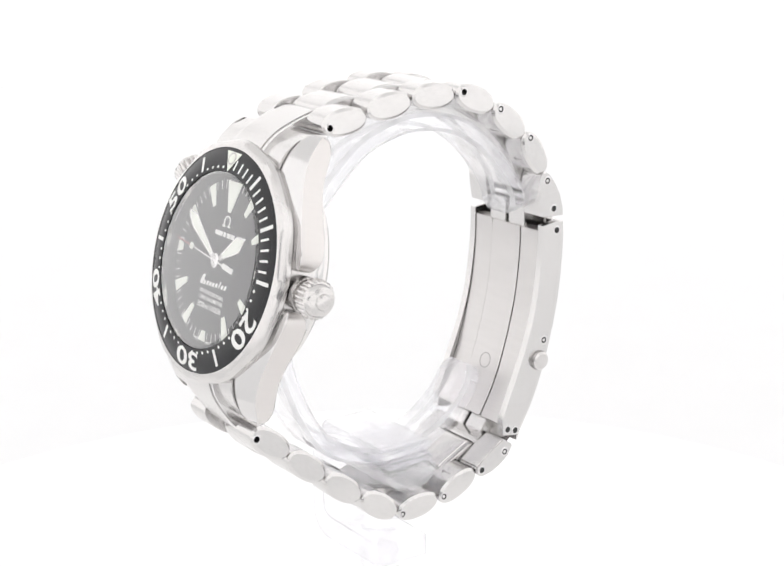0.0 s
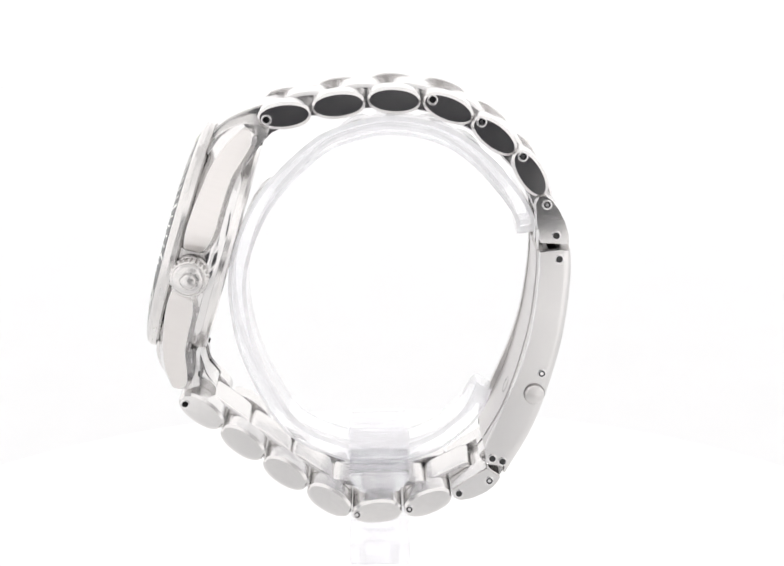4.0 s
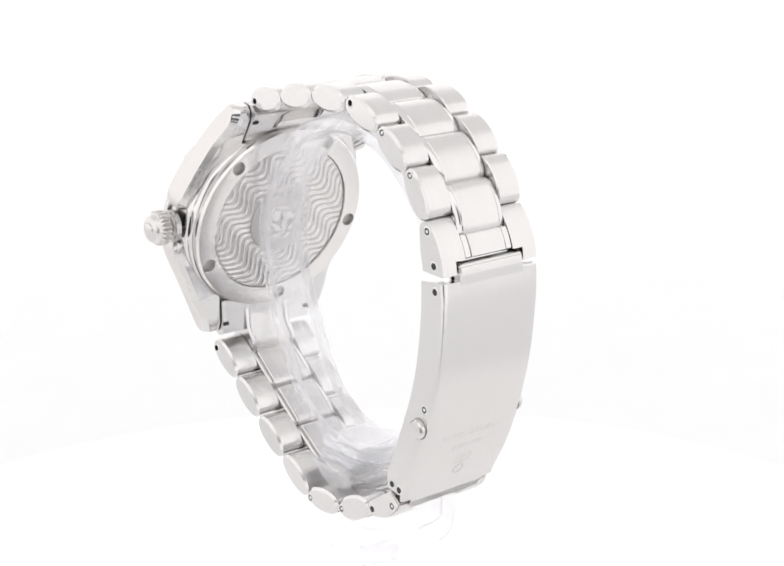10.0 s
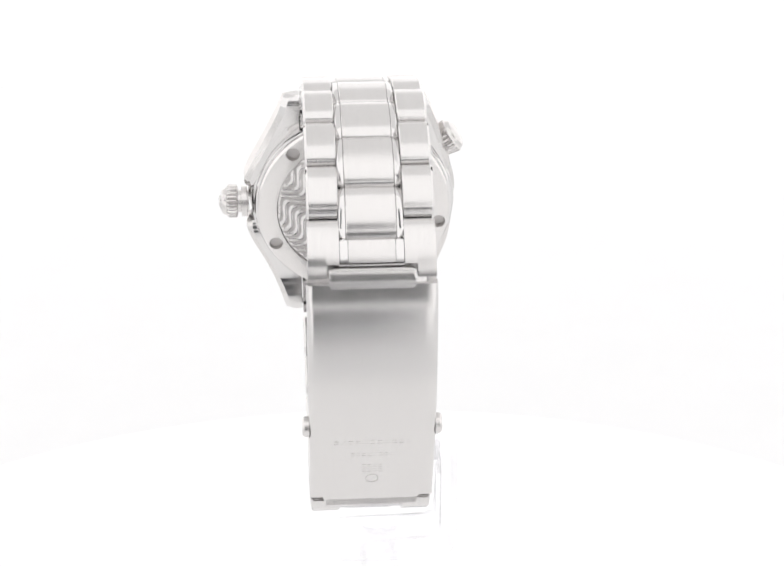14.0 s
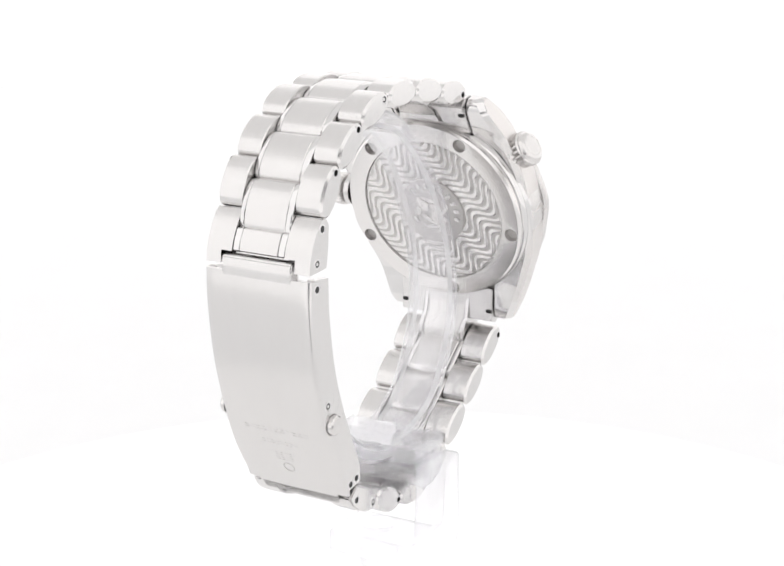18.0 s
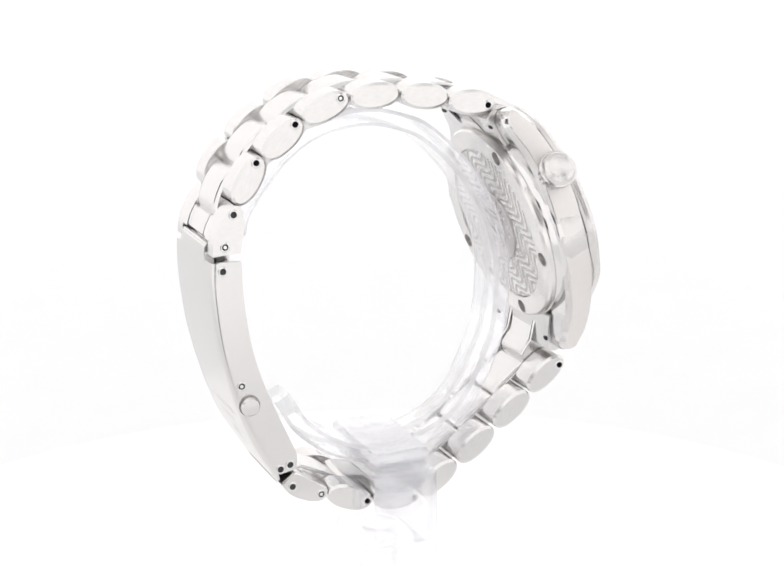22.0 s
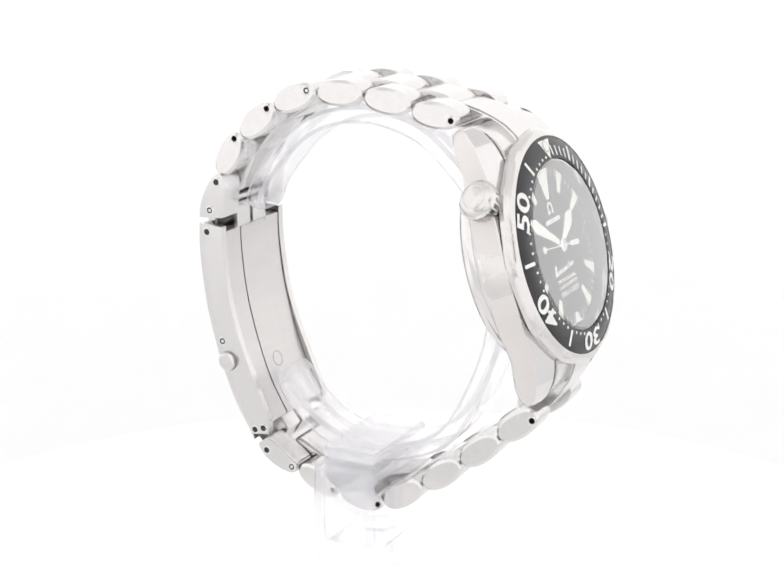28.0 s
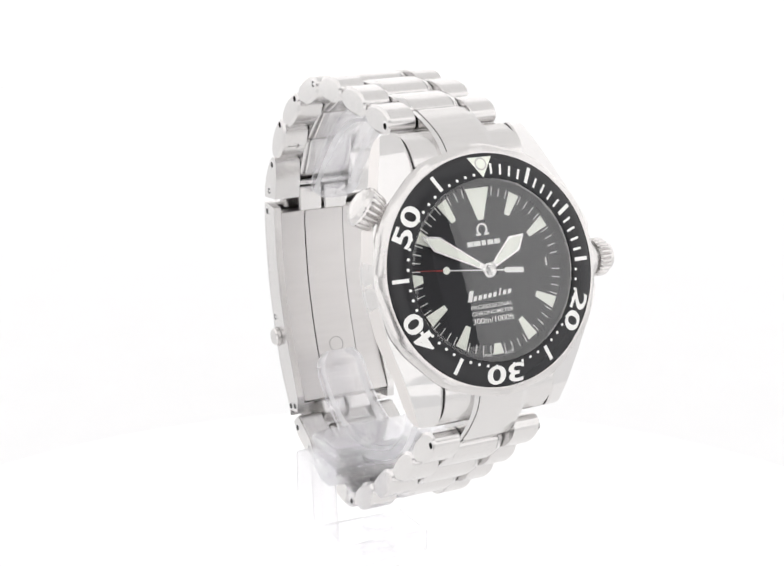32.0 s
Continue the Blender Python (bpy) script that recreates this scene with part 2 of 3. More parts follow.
panel("wall_studio", [(-1.5, -1.2, -0.3), (1.5, -1.2, -0.3), (1.5, -1.2, 1.5), (-1.5, -1.2, 1.5)], M_STUDIO, "unseen dark wall behind the camera, added for reflections", (0, -0.02, 0))

# ---------------------------------------------------------------- the watch
BASE_MM = -64.0                        # lowest links of the bracelet
watch = tagged(new("wristwatch"), "stainless steel diver's watch with black dial, closed round a clear stand", "watch")
watch.location = (0, 0, (BASE_MM - FLOOR_MM) * MM)
DOWN = Matrix.Translation((0, 0, -BASE_MM))
CY = -2.45                             # middle of the bracelet across its width
HALF = 9.25                            # half the bracelet's width
TILT = 16.5
CASE = DOWN @ Matrix.Translation((-32.6, -2.5, -16.6)) @ Matrix((
    (0, math.sin(radians(TILT)), -math.cos(radians(TILT)), 0),
    (-1, 0, 0, 0),
    (0, math.cos(radians(TILT)), math.sin(radians(TILT)), 0),
    (0, 0, 0, 1)))                     # x to 3 o'clock, y to 12 o'clock, z out of the dial


def smooth_curve(*knots):
    """A function of y through the knots (y, value), eased between them."""
    ys, vs = [k[0] for k in knots], [k[1] for k in knots]
    slopes = [0.0] * len(ys)
    for i in range(1, len(ys) - 1):
        a, b = (vs[i] - vs[i - 1]) / (ys[i] - ys[i - 1]), (vs[i + 1] - vs[i]) / (ys[i + 1] - ys[i])
        slopes[i] = 0.0 if a * b <= 0 else 2 * a * b / (a + b)
    slopes[0] = (vs[1] - vs[0]) / (ys[1] - ys[0])
    slopes[-1] = (vs[-1] - vs[-2]) / (ys[-1] - ys[-2])

    def value(y):
        y = min(max(y, ys[0]), ys[-1])
        i = max(k for k in range(len(ys) - 1) if ys[k] <= y)
        h = ys[i + 1] - ys[i]
        t = (y - ys[i]) / h
        return ((2 * t ** 3 - 3 * t * t + 1) * vs[i] + (t ** 3 - 2 * t * t + t) * h * slopes[i]
                + (3 * t * t - 2 * t ** 3) * vs[i + 1] + (t ** 3 - t * t) * h * slopes[i + 1])
    return value


def smoothstep(a, b, x):
    t = min(1.0, max(0.0, (x - a) / (b - a)))
    return t * t * (3 - 2 * t)


RIDGE = smooth_curve((0, -2.85), (11, -2.75), (13.5, -2.75), (15.7, -3.0), (18.1, -3.75), (19.8, -4.8), (20.9, -5.8), (21.5, -6.7))
UNDER = smooth_curve((0, -7.2), (10, -7.1), (14, -7.3), (17.2, -8.2), (19.6, -8.75), (20.8, -8.5), (21.5, -7.7))
BEVEL = smooth_curve((0, 0.05), (5, 0.12), (9, 0.42), (13, 0.9), (17, 1.25), (20, 1.15), (21.5, 0.5))
PLAIN = smooth_curve((0, 17.9), (7, 17.1), (12.8, 15.3), (17.6, 13.6), (20.4, 12.45), (21.2, 12.0), (21.5, 11.5))
GUARD = smooth_curve((0, 19.3), (3.2, 19.5), (4.4, 19.4), (6.2, 18.6), (9.0, 17.2), (13.2, 15.1), (17.6, 13.2), (20.4, 12.3), (21.2, 12.0), (21.5, 11.5))


def flank(bm, sx, outline, ys, ends):
    """One side of the case, drawn along y: flat flank, polished bevel above and below it; ends: y where a crown guard is rounded off."""
    loops = []
    for y in ys:
        ay = abs(y)
        xo, zt, zb, bev = outline(ay), RIDGE(ay), UNDER(ay), BEVEL(ay)
        if ends is not None:
            f = math.sqrt(max(0.0, 1 - (1 - min(1.0, max(0.0, (ay - ends) / 5.0))) ** 2))
            mid = -4.6
            bev += 0.7 * (1 - f)
            zb = mid + (zb - mid) * (0.2 + 0.8 * f)
            bev = min(bev, (zt - zb) * 0.6)
            xo -= 1.3 * (1 - f)
        xr = max(9.75, math.sqrt(max(0.0, 17.95 ** 2 - y * y)) - 0.25)
        xr = min(xr, xo - 0.15 - 0.9 * bev)
        xi = 9.3 if ay > 14.6 else min(xr - 0.4, math.sqrt(17.0 ** 2 - y * y))
        lip = 0.10
        loops.append([(sx * x, y, z) for x, z in (
            (xi, zb - 0.75), (xi, zt - 0.05), (xr - 0.08, zt), (xr + 0.05, zt - 0.05), (xo - 0.03, zt - bev + lip * 0.4), (xo, zt - bev - 0.06),
            (xo, zb + 0.06), (xo - 0.06, zb - 0.05), (xo - 1.05, zb - 0.75))])
    rows = [[bm.verts.new(p) for p in lp] for lp in loops]
    k = len(rows[0])
    kinds = (3, 2, 2, 3, 3, 0, 1, 1, 3)
    for a, b in zip(rows, rows[1:]):
        for j in range(k):
            bm.faces.new((a[j], a[(j + 1) % k], b[(j + 1) % k], b[j])).material_index = 3 if j in (6, 7) and abs(a[j].co.y) > 17.5 else kinds[j]
    for row in (rows[0], rows[-1]):
        bm.faces.new(row).material_index = 3


def build_case():
    bm = bmesh.new()
    tip = [18.0 + 3.5 * math.sin(math.pi / 2 * t) for t in np.linspace(0, 1, 14)]
    half = list(np.linspace(0, 18.0, 28)[:-1]) + tip
    flank(bm, -1, PLAIN, [-y for y in half[:0:-1]] + half, None)
    for sy, start in ((1, 2.6), (-1, 3.3)):
        ys = [start + 5.0 * (1 - math.cos(math.pi / 2 * t)) for t in np.linspace(0, 1, 12)] + [y for y in half if y > start + 5.2]
        flank(bm, 1, GUARD, [sy * y for y in ys], start)
    core = lathe([(16.2, -2.72), (17.6, -2.72), (17.85, -2.95), (17.9, -6.4), (17.7, -7.6), (16.8, -7.7)], 120, (False, False))
    kept = {v: bm.verts.new(v.co) for v in core.verts}
    for f in core.faces:
        bm.faces.new([kept[v] for v in f.verts]).material_index = 1
    core.free()
    case = part("case", bm, [M_SATIN, M_BEZEL, M_BRUSH_LONG, M_POLISH], watch, "satin steel case with polished lyre lugs", CASE, 24)
    # seat of the bezel, blackened as shade under it, and the step towards the caseback
    part("bezel_seat", lathe([(17.55, -3.4), (17.55, -2.66), (16.2, -2.66), (16.2, -3.4)], 72), M_HOLE, case)
    part("case_step", lathe([(17.85, -6.4), (17.85, -7.1), (17.7, -7.6), (17.4, -7.85), (17.35, -8.5), (17.15, -8.9), (16.9, -8.95), (16.9, -7.6)], 96), M_POLISH, case, "polished step of the case")
    for sx in (1, -1):
        for sy in (1, -1):
            bar = bmesh.new()
            bmesh.ops.create_cone(bar, cap_ends=True, segments=16, radius1=0.55, radius2=0.55, depth=1.6, matrix=Matrix.Translation((sx * 8.9, sy * 20.1, -8.0)) @ pose(0, 0, 0, 0, 90, 0))
            part("spring_bar", bar, M_POLISH, case)
    return case


def wave_edge(a):
    return 0.14 * (math.cos(12 * a) - 1)


RISE, SLOPE = 0.16, 0.21                # height of the insert's inner edge, and its fall outwards


def build_bezel(case):
    bm = lathe([(17.2, -2.8), (18.1, -2.75, 1), (18.5, -2.45, 1), (18.55, -1.75, 1), (18.15, -1.1, 1), (17.2, -0.64), (17.0, -0.62), (16.95, -0.95), (13.35, -0.16), (13.3, -1.0), (13.3, -2.8)],
               144, (False, False), wave_edge)
    bezel = part("bezel", bm, M_BEZEL, watch, "scalloped steel dive bezel", CASE @ pose(0, 0, 0, 0, 0, -1.0), 30)
    ins = lathe([(16.95, -0.92), (16.95, -0.70), (16.85, RISE - 3.75 * SLOPE), (13.5, RISE - 0.4 * SLOPE), (13.38, RISE - 0.4 * SLOPE - 0.05), (13.36, -0.12)], 144, (False, False))
    insert = part("bezel_insert", ins, M_INSERT, bezel, "black aluminium insert with white minute scale")
    lean = Matrix.Translation((0, 13.1, RISE)) @ Matrix.Rotation(-math.atan(SLOPE), 4, "X") @ Matrix.Translation((0, -13.1, 0))
    for minute in range(1, 60):
        turn = Matrix.Rotation(-radians(6 * minute), 4, "Z") @ lean
        if minute in (5, 10, 15, 25, 35, 45, 55):
            part("minute_mark", block(-0.28, 0.28, 13.9, 16.4, 0.0, 0.03), M_WHITE, insert, "", turn)
        elif minute < 15:
            part("minute_mark", block(-0.17, 0.17, 13.9, 15.5, 0.0, 0.03), M_WHITE, insert, "", turn)
        elif minute % 10 == 0:
            part("numeral", fitted(str(minute), 6.1, 2.85, 0.015, 0.020), M_WHITE, insert, "white bezel numeral", turn @ Matrix.Translation((0, 15.2, 0.015)))
        else:
            part("minute_dot", lathe([(0.22, 0.0), (0.22, 0.03)], 14), M_WHITE, insert, "", turn @ Matrix.Translation((0, 13.95, 0)))
    part("triangle_mark", slab([(-2.0, 16.5), (2.0, 16.5), (0, 13.4)], 0.0, 0.03), M_LUME, insert, "pale triangle at the top of the bezel", lean)
    part("pearl_ring", lathe([(0.98, 0.03), (0.98, 0.07), (0.76, 0.07), (0.76, 0.03)], 28, (False, False)), M_DULL_SHADE, insert, "thin steel ring of the pearl", lean @ Matrix.Translation((0, 15.45, 0)))
    part("pearl", lathe([(0.72, 0.02), (0.72, 0.10), (0.5, 0.22), (0.001, 0.27)], 24), M_LUME, insert, "round luminous pearl", lean @ Matrix.Translation((0, 15.45, 0)))
    return bezel


def taper(r0, r1, w0, w1, h):
    return slab([(-w0, r0), (w0, r0), (w1, r1), (-w1, r1)], 0.0, h, 0.03)


def build_dial():
    dial = part("dial", lathe([(13.28, -2.25), (13.28, -2.0), (0.001, -2.0)], 96, (False, False)), M_DIAL, watch, "glossy black dial with pale luminous markers", CASE)
    part("rehaut", lathe([(13.28, -1.98), (12.75, -1.98), (13.28, -0.95)], 96, (False, False)), M_DIAL, dial, "black inner flange")
    up = Matrix.Translation((0, 0, -2.0))
    for hour in range(12):
        turn = up @ Matrix.Rotation(-radians(30 * hour), 4, "Z")
        if hour == 0:
            m = slab([(-2.0, 12.1), (2.0, 12.1), (0.45, 7.4), (-0.45, 7.4)], 0.0, 0.12, 0.04)
        elif hour == 3:
            continue
        elif hour in (6, 9):
            m = taper(10.7, 12.3, 0.5, 0.95, 0.12)
        else:
            m = taper(8.8, 12.2, 0.42, 0.9, 0.12)
        part("hour_marker", m, M_LUME, dial, "pale luminous hour marker", turn)
    for minute in range(60):
        if minute % 5:
            part("minute_line", block(-0.06, 0.06, 11.0, 12.3, 0.0, 0.02), M_WHITE, dial, "", up @ Matrix.Rotation(-radians(6 * minute), 4, "Z"))
    # emblem and names as plain shapes
    arc = [radians(a) for a in np.linspace(-52, 232, 33)]
    out = [(0.92 * math.cos(a), 0.25 + 0.95 * math.sin(a)) for a in arc]
    inn = [(0.62 * math.cos(a), 0.25 + 0.70 * math.sin(a)) for a in arc]
    foot_a = [(1.1, inn[0][1] - 0.28), (0.28, inn[0][1] - 0.28), (0.28, inn[0][1] - 0.05)]
    foot_b = [(-0.28, inn[0][1] - 0.05), (-0.28, inn[0][1] - 0.28), (-1.1, inn[0][1] - 0.28)]
    em = bmesh.new()
    loft(em, [[(x, y, z) for x, y in out] + [(x, y, z) for x, y in inn[::-1]] for z in (0.0, 0.08)])
    part("emblem", em, M_WHITE, dial, "small raised steel emblem", up @ Matrix.Translation((0, 5.75, 0)))
    for foot in (foot_a, foot_b):
        xs = [x for x, _ in foot]
        part("emblem_foot", block(min(xs), max(xs), foot[0][1] if foot is foot_a else foot[1][1], inn[0][1] + 0.02, 0.0, 0.08), M_WHITE, dial, "", up @ Matrix.Translation((0, 5.75, 0)))
    for k, w in enumerate((0.5, 0.58, 0.36, 0.5, 0.5)):
        part("name_bar", block(-w, w, -0.36, 0.36, 0, 0.05, 0.1), M_WHITE, dial, "plain white shape of the maker's name", up @ Matrix.Translation((-2.25 + 1.13 * k, 4.05, 0)))
    # the model name as a row of slanted plain bars
    for k in range(9):
        tall = 0.78 if k == 0 else 0.55 if k == 6 else 0.33
        wide = 0.36 if k == 0 else 0.12 if k == 6 else 0.27
        low = -4.2 + 0.05 * k
        bar = slab([(-wide, 0), (wide, 0), (wide + 0.7 * tall, 2 * tall), (-wide + 0.7 * tall, 2 * tall)], 0, 0.03)
        part("script_bar", bar, M_WHITE, dial, "plain white bar of the model name", up @ Matrix.Translation((-3.6 + 0.84 * k, low, 0)))
    for text, y, size in (("PROFESSIONAL", -5.15, 0.58), ("CHRONOMETER", -6.05, 0.58), ("300m/1000ft", -7.15, 0.86)):
        part("dial_text", fitted(text, 7.0, size, 0.01, 0.003), M_WHITE, dial, "", up @ Matrix.Translation((0, y, 0.012)))
    part("dial_text", letters("SWISS", 0.6, 0.01), M_WHITE, dial, "", up @ Matrix.Rotation(radians(-8.5), 4, "Z") @ Matrix.Translation((0, -12.4, 0.012)))
    part("dial_text", letters("MADE", 0.6, 0.01), M_WHITE, dial, "", up @ Matrix.Rotation(radians(8.5), 4, "Z") @ Matrix.Translation((0, -12.4, 0.012)))
    part("date_window", block(-1.1, 1.1, -0.9, 0.9, 0, 0.015), M_HOLE, dial, "black date window", up @ Matrix.Translation((10.1, 0, 0)))
    part("date_numeral", letters("1", 1.7, 0.01, 0.02), M_WHITE, dial, "", up @ Matrix.Translation((10.1, 0, 0.03)))
    return dial


def build_pointers():
    def at(deg, z):
        return CASE @ Matrix.Translation((0, 0, z)) @ Matrix.Rotation(-radians(deg), 4, "Z")

    def outlined(name, poly, inner, deg, z, label):
        ob = part(name, slab(poly, 0, 0.14, 0.04), M_POLISH, watch, label, at(deg, z))
        part("lume", slab(inner, 0.12, 0.17), M_LUME, ob, "pale luminous fill")
        return ob

    outlined("hour_hand", [(-0.3, -0.6), (0.3, -0.6), (0.42, 1.0), (1.35, 5.9), (0, 8.1), (-1.35, 5.9), (-0.42, 1.0)],
             [(0.3, 1.6), (1.08, 5.8), (0, 7.6), (-1.08, 5.8), (-0.3, 1.6)], 55.0, -1.62, "short broad sword hour hand")
    outlined("minute_hand", [(-0.35, -0.6), (0.35, -0.6), (0.4, 1.0), (1.15, 9.3), (0, 12.1), (-1.15, 9.3), (-0.4, 1.0)],
             [(0.28, 1.8), (0.9, 9.2), (0, 11.5), (-0.9, 9.2), (-0.28, 1.8)], 300.5, -1.40, "long sword minute hand")
    sec = part("second_hand", slab([(-0.09, -1.5), (0.09, -1.5), (0.07, 7.2), (-0.07, 7.2)], 0, 0.08), M_WHITE, watch, "thin white second hand with red tip", at(276.5, -1.18))
    part("red_tip", slab([(-0.08, 7.2), (0.08, 7.2), (0.03, 12.0), (-0.03, 12.0)], 0, 0.08), M_RED, sec, "red needle tip")
    part("lume_dot", lathe([(0.55, 0.0), (0.55, 0.1)], 20), M_LUME, sec, "round luminous dot", Matrix.Translation((0, 7.2, 0)))
    part("counterweight", slab([(-0.4, -5.6), (0.4, -5.6), (0.4, -2.6), (0.1, -2.4), (0.1, -1.4), (-0.1, -1.4), (-0.1, -2.4), (-0.4, -2.6)], 0, 0.09), M_WHITE, sec, "white bar counterweight")
    part("hub", lathe([(1.15, -0.3), (1.15, 0.0), (1.0, 0.12), (0.75, 0.14), (0.65, 0.06), (0.45, 0.08), (0.35, 0.2), (0.001, 0.24)], 32), M_POLISH, sec, "polished hub cap")


def build_crystal():
    dome = [(r, 0.16 + 0.28 * (1 - (r / 12.9) ** 2)) for r in (12.9, 11, 9, 7, 5, 3, 1.5, 0.001)]
    bm = lathe([(13.28, -0.9), (13.28, -0.04), (12.95, 0.13)] + dome, 96, (False, False))
    ob = part("crystal", bm, M_CRYSTAL, watch, "clear slightly domed sapphire crystal", CASE, 12)
    ob.visible_shadow = False


def fluted(r, depth, teeth):
    def wave(a):
        return -depth * (0.5 - 0.5 * math.cos(teeth * a)) ** 2
    return wave


def build_crown():
    prof = [(1.9, -1.8), (1.9, 0.0), (2.45, 0.05), (2.75, 0.3, 1), (2.75, 1.55, 1), (2.5, 1.85), (2.3, 1.92), (2.25, 2.1), (2.2, 2.3), (1.95, 2.68), (1.35, 2.92), (1.1, 2.92), (1.0, 3.14), (0.75, 3.24), (0.001, 3.27)]
    crown = part("crown", lathe(prof, 144, (True, False), fluted(2.75, 0.36, 24)), M_BEZEL, watch, "fluted screw-down crown",
                 CASE @ Matrix.Translation((20.3, -0.5, -5.3)) @ pose(0, 0, 0, 0, 90, 0) @ Matrix.Diagonal((1.07, 1.07, 1.05, 1)), 25)
    part("crown_seat", lathe([(2.55, -0.9), (2.55, 0.0), (2.45, 0.03), (2.3, -0.12), (0.001, -0.12)], 48, (False, False)), M_BEZEL, crown, "steel seat behind the crown", Matrix.Translation((0, 0, -0.62)))
    a = radians(90 + 56.5)
    out = Matrix.Translation((17.4 * math.cos(a), 17.4 * math.sin(a), -4.7)) @ Matrix.Rotation(a, 4, "Z") @ pose(0, 0, 0, 0, 90, 0)
    prof = [(1.8, -2.0), (1.8, 0.8), (2.1, 0.9), (2.3, 1.2, 1), (2.6, 3.0, 1), (2.55, 3.3), (2.3, 3.5), (2.25, 3.75), (2.0, 4.1), (1.5, 4.35), (1.42, 4.3), (1.0, 4.42), (0.001, 4.5)]
    part("helium_valve", lathe(prof, 120, (True, False), fluted(2.3, 0.42, 20)), M_BEZEL, watch, "conical fluted helium valve crown", CASE @ out @ Matrix.Diagonal((1.2, 1.2, 1.05, 1)), 25)


def build_back():
    bm = lathe([(16.9, -8.4), (16.9, -9.7), (16.6, -10.12), (16.5, -10.15)], 120, (False, False))
    loft(bm, [ring_pts(13.5, -10.15, 120), ring_pts(13.35, -9.75, 120), ring_pts(0.001, -9.75, 120)], (False, False))
    bmesh.ops.remove_doubles(bm, verts=bm.verts[:], dist=1e-5)
    edges = [e for e in bm.edges if len(e.link_faces) == 1 and all(abs(v.co.z + 10.15) < 1e-4 for v in e.verts)]
    for n in range(5):
        a = radians(180 - (46.5 + 72 * n))
        hx, hy = -15.25 * math.cos(a), 15.25 * math.sin(a)
        rim = [bm.verts.new((hx + 1.2 * math.cos(t), hy + 1.2 * math.sin(t), -10.15)) for t in np.linspace(0, 2 * math.pi, 25)[:-1]]
        deep = [bm.verts.new((hx + (v.co.x - hx) * 0.9, hy + (v.co.y - hy) * 0.9, -9.3)) for v in rim]
        for i in range(24):
            j = (i + 1) % 24
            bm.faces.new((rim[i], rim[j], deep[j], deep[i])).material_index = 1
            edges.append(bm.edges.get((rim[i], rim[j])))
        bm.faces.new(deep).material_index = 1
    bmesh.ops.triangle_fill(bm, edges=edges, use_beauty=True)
    back = part("caseback", bm, [M_BACK, M_DULL_SHADE], watch, "screwed steel caseback with relief waves and key holes", CASE, 30)
    # waves round the medallion; the darker trough colour stands in for their shade
    bm = bmesh.new()
    step, rad = 0.13, 13.3
    k = int(rad / step)
    grid, low = {}, {}
    for i in range(-k, k + 1):
        for j in range(-k, k + 1):
            x, y = i * step, j * step
            r = math.hypot(x, y)
            if 6.1 < r < rad:
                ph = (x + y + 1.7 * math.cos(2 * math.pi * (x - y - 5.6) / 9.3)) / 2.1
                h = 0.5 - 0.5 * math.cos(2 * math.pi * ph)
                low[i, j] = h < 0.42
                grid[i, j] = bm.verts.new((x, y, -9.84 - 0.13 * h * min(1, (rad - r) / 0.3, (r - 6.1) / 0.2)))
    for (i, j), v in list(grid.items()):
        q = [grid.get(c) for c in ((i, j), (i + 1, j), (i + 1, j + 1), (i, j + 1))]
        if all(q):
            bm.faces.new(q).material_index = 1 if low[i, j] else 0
    part("wave_relief", bm, [M_BACK, M_DULL_SHADE], back, "engraved parallel waves", None, 80)
    med = part("medallion", lathe([(6.2, -9.7), (6.2, -10.12), (6.0, -10.2), (0.001, -10.2)], 64, (False, False)), M_MEDAL, back, "round medallion with raised plain shapes")
    for n in range(9):
        a = radians(192 - n * 18)
        part("relief_bar", block(-0.36, 0.36, -0.55, 0.55, -10.30, -10.15, 0.08), M_BACK, med, "", Matrix.Rotation(a - radians(90), 4, "Z") @ Matrix.Translation((0, 4.9, 0)))
    for cx, cy, rx, ry, turn in ((-1.2, 0.6, 1.5, 0.7, 20), (1.4, 0.9, 0.9, 1.1, -15), (-0.6, -1.2, 0.6, 1.5, 5), (1.0, -1.5, 1.3, 0.5, 35), (-2.2, -1.6, 0.8, 0.5, -40), (2.6, -0.2, 0.5, 0.9, 10),
                                 (0.1, 2.2, 1.7, 0.32, 8), (-2.9, 0.9, 0.35, 0.9, 25), (0.3, -2.9, 1.5, 0.4, -6), (2.3, 2.0, 0.4, 0.6, 30), (-1.5, -3.4, 0.4, 0.7, 50), (3.3, -1.9, 0.3, 0.7, -35)):
        body = [(rx * math.cos(t) * (1 + 0.2 * math.sin(3 * t)), ry * math.sin(t)) for t in np.linspace(0, 2 * math.pi, 22)[:-1]]
        part("relief_shape", slab(body, -10.36, -10.15, 0.1), M_BACK, med, "raised plain shape", Matrix.Translation((cx, cy, 0)) @ pose(0, 0, 0, 0, 0, turn))


# ---------------------------------------------------------------- bracelet
LOOP = Vector((3.0, -28.0))
UPPER = [(-13.8, 3.2, 5.0), (-5.6, 4.75, 5.5), (2.8, 5.4, -3.0), (10.95, 4.1, -22.5), (17.95, -0.15, -38.6), (23.5, -6.0, -58.0)]
LOWER = [(7.9, -60.2, 22.6), (-0.3, -61.7, 4.5), (-8.0, -59.6, -34.7), (-15.0, -54.8, -36.8), (-21.7, -49.5, -38.6), (-28.1, -44.1, -38.5)]
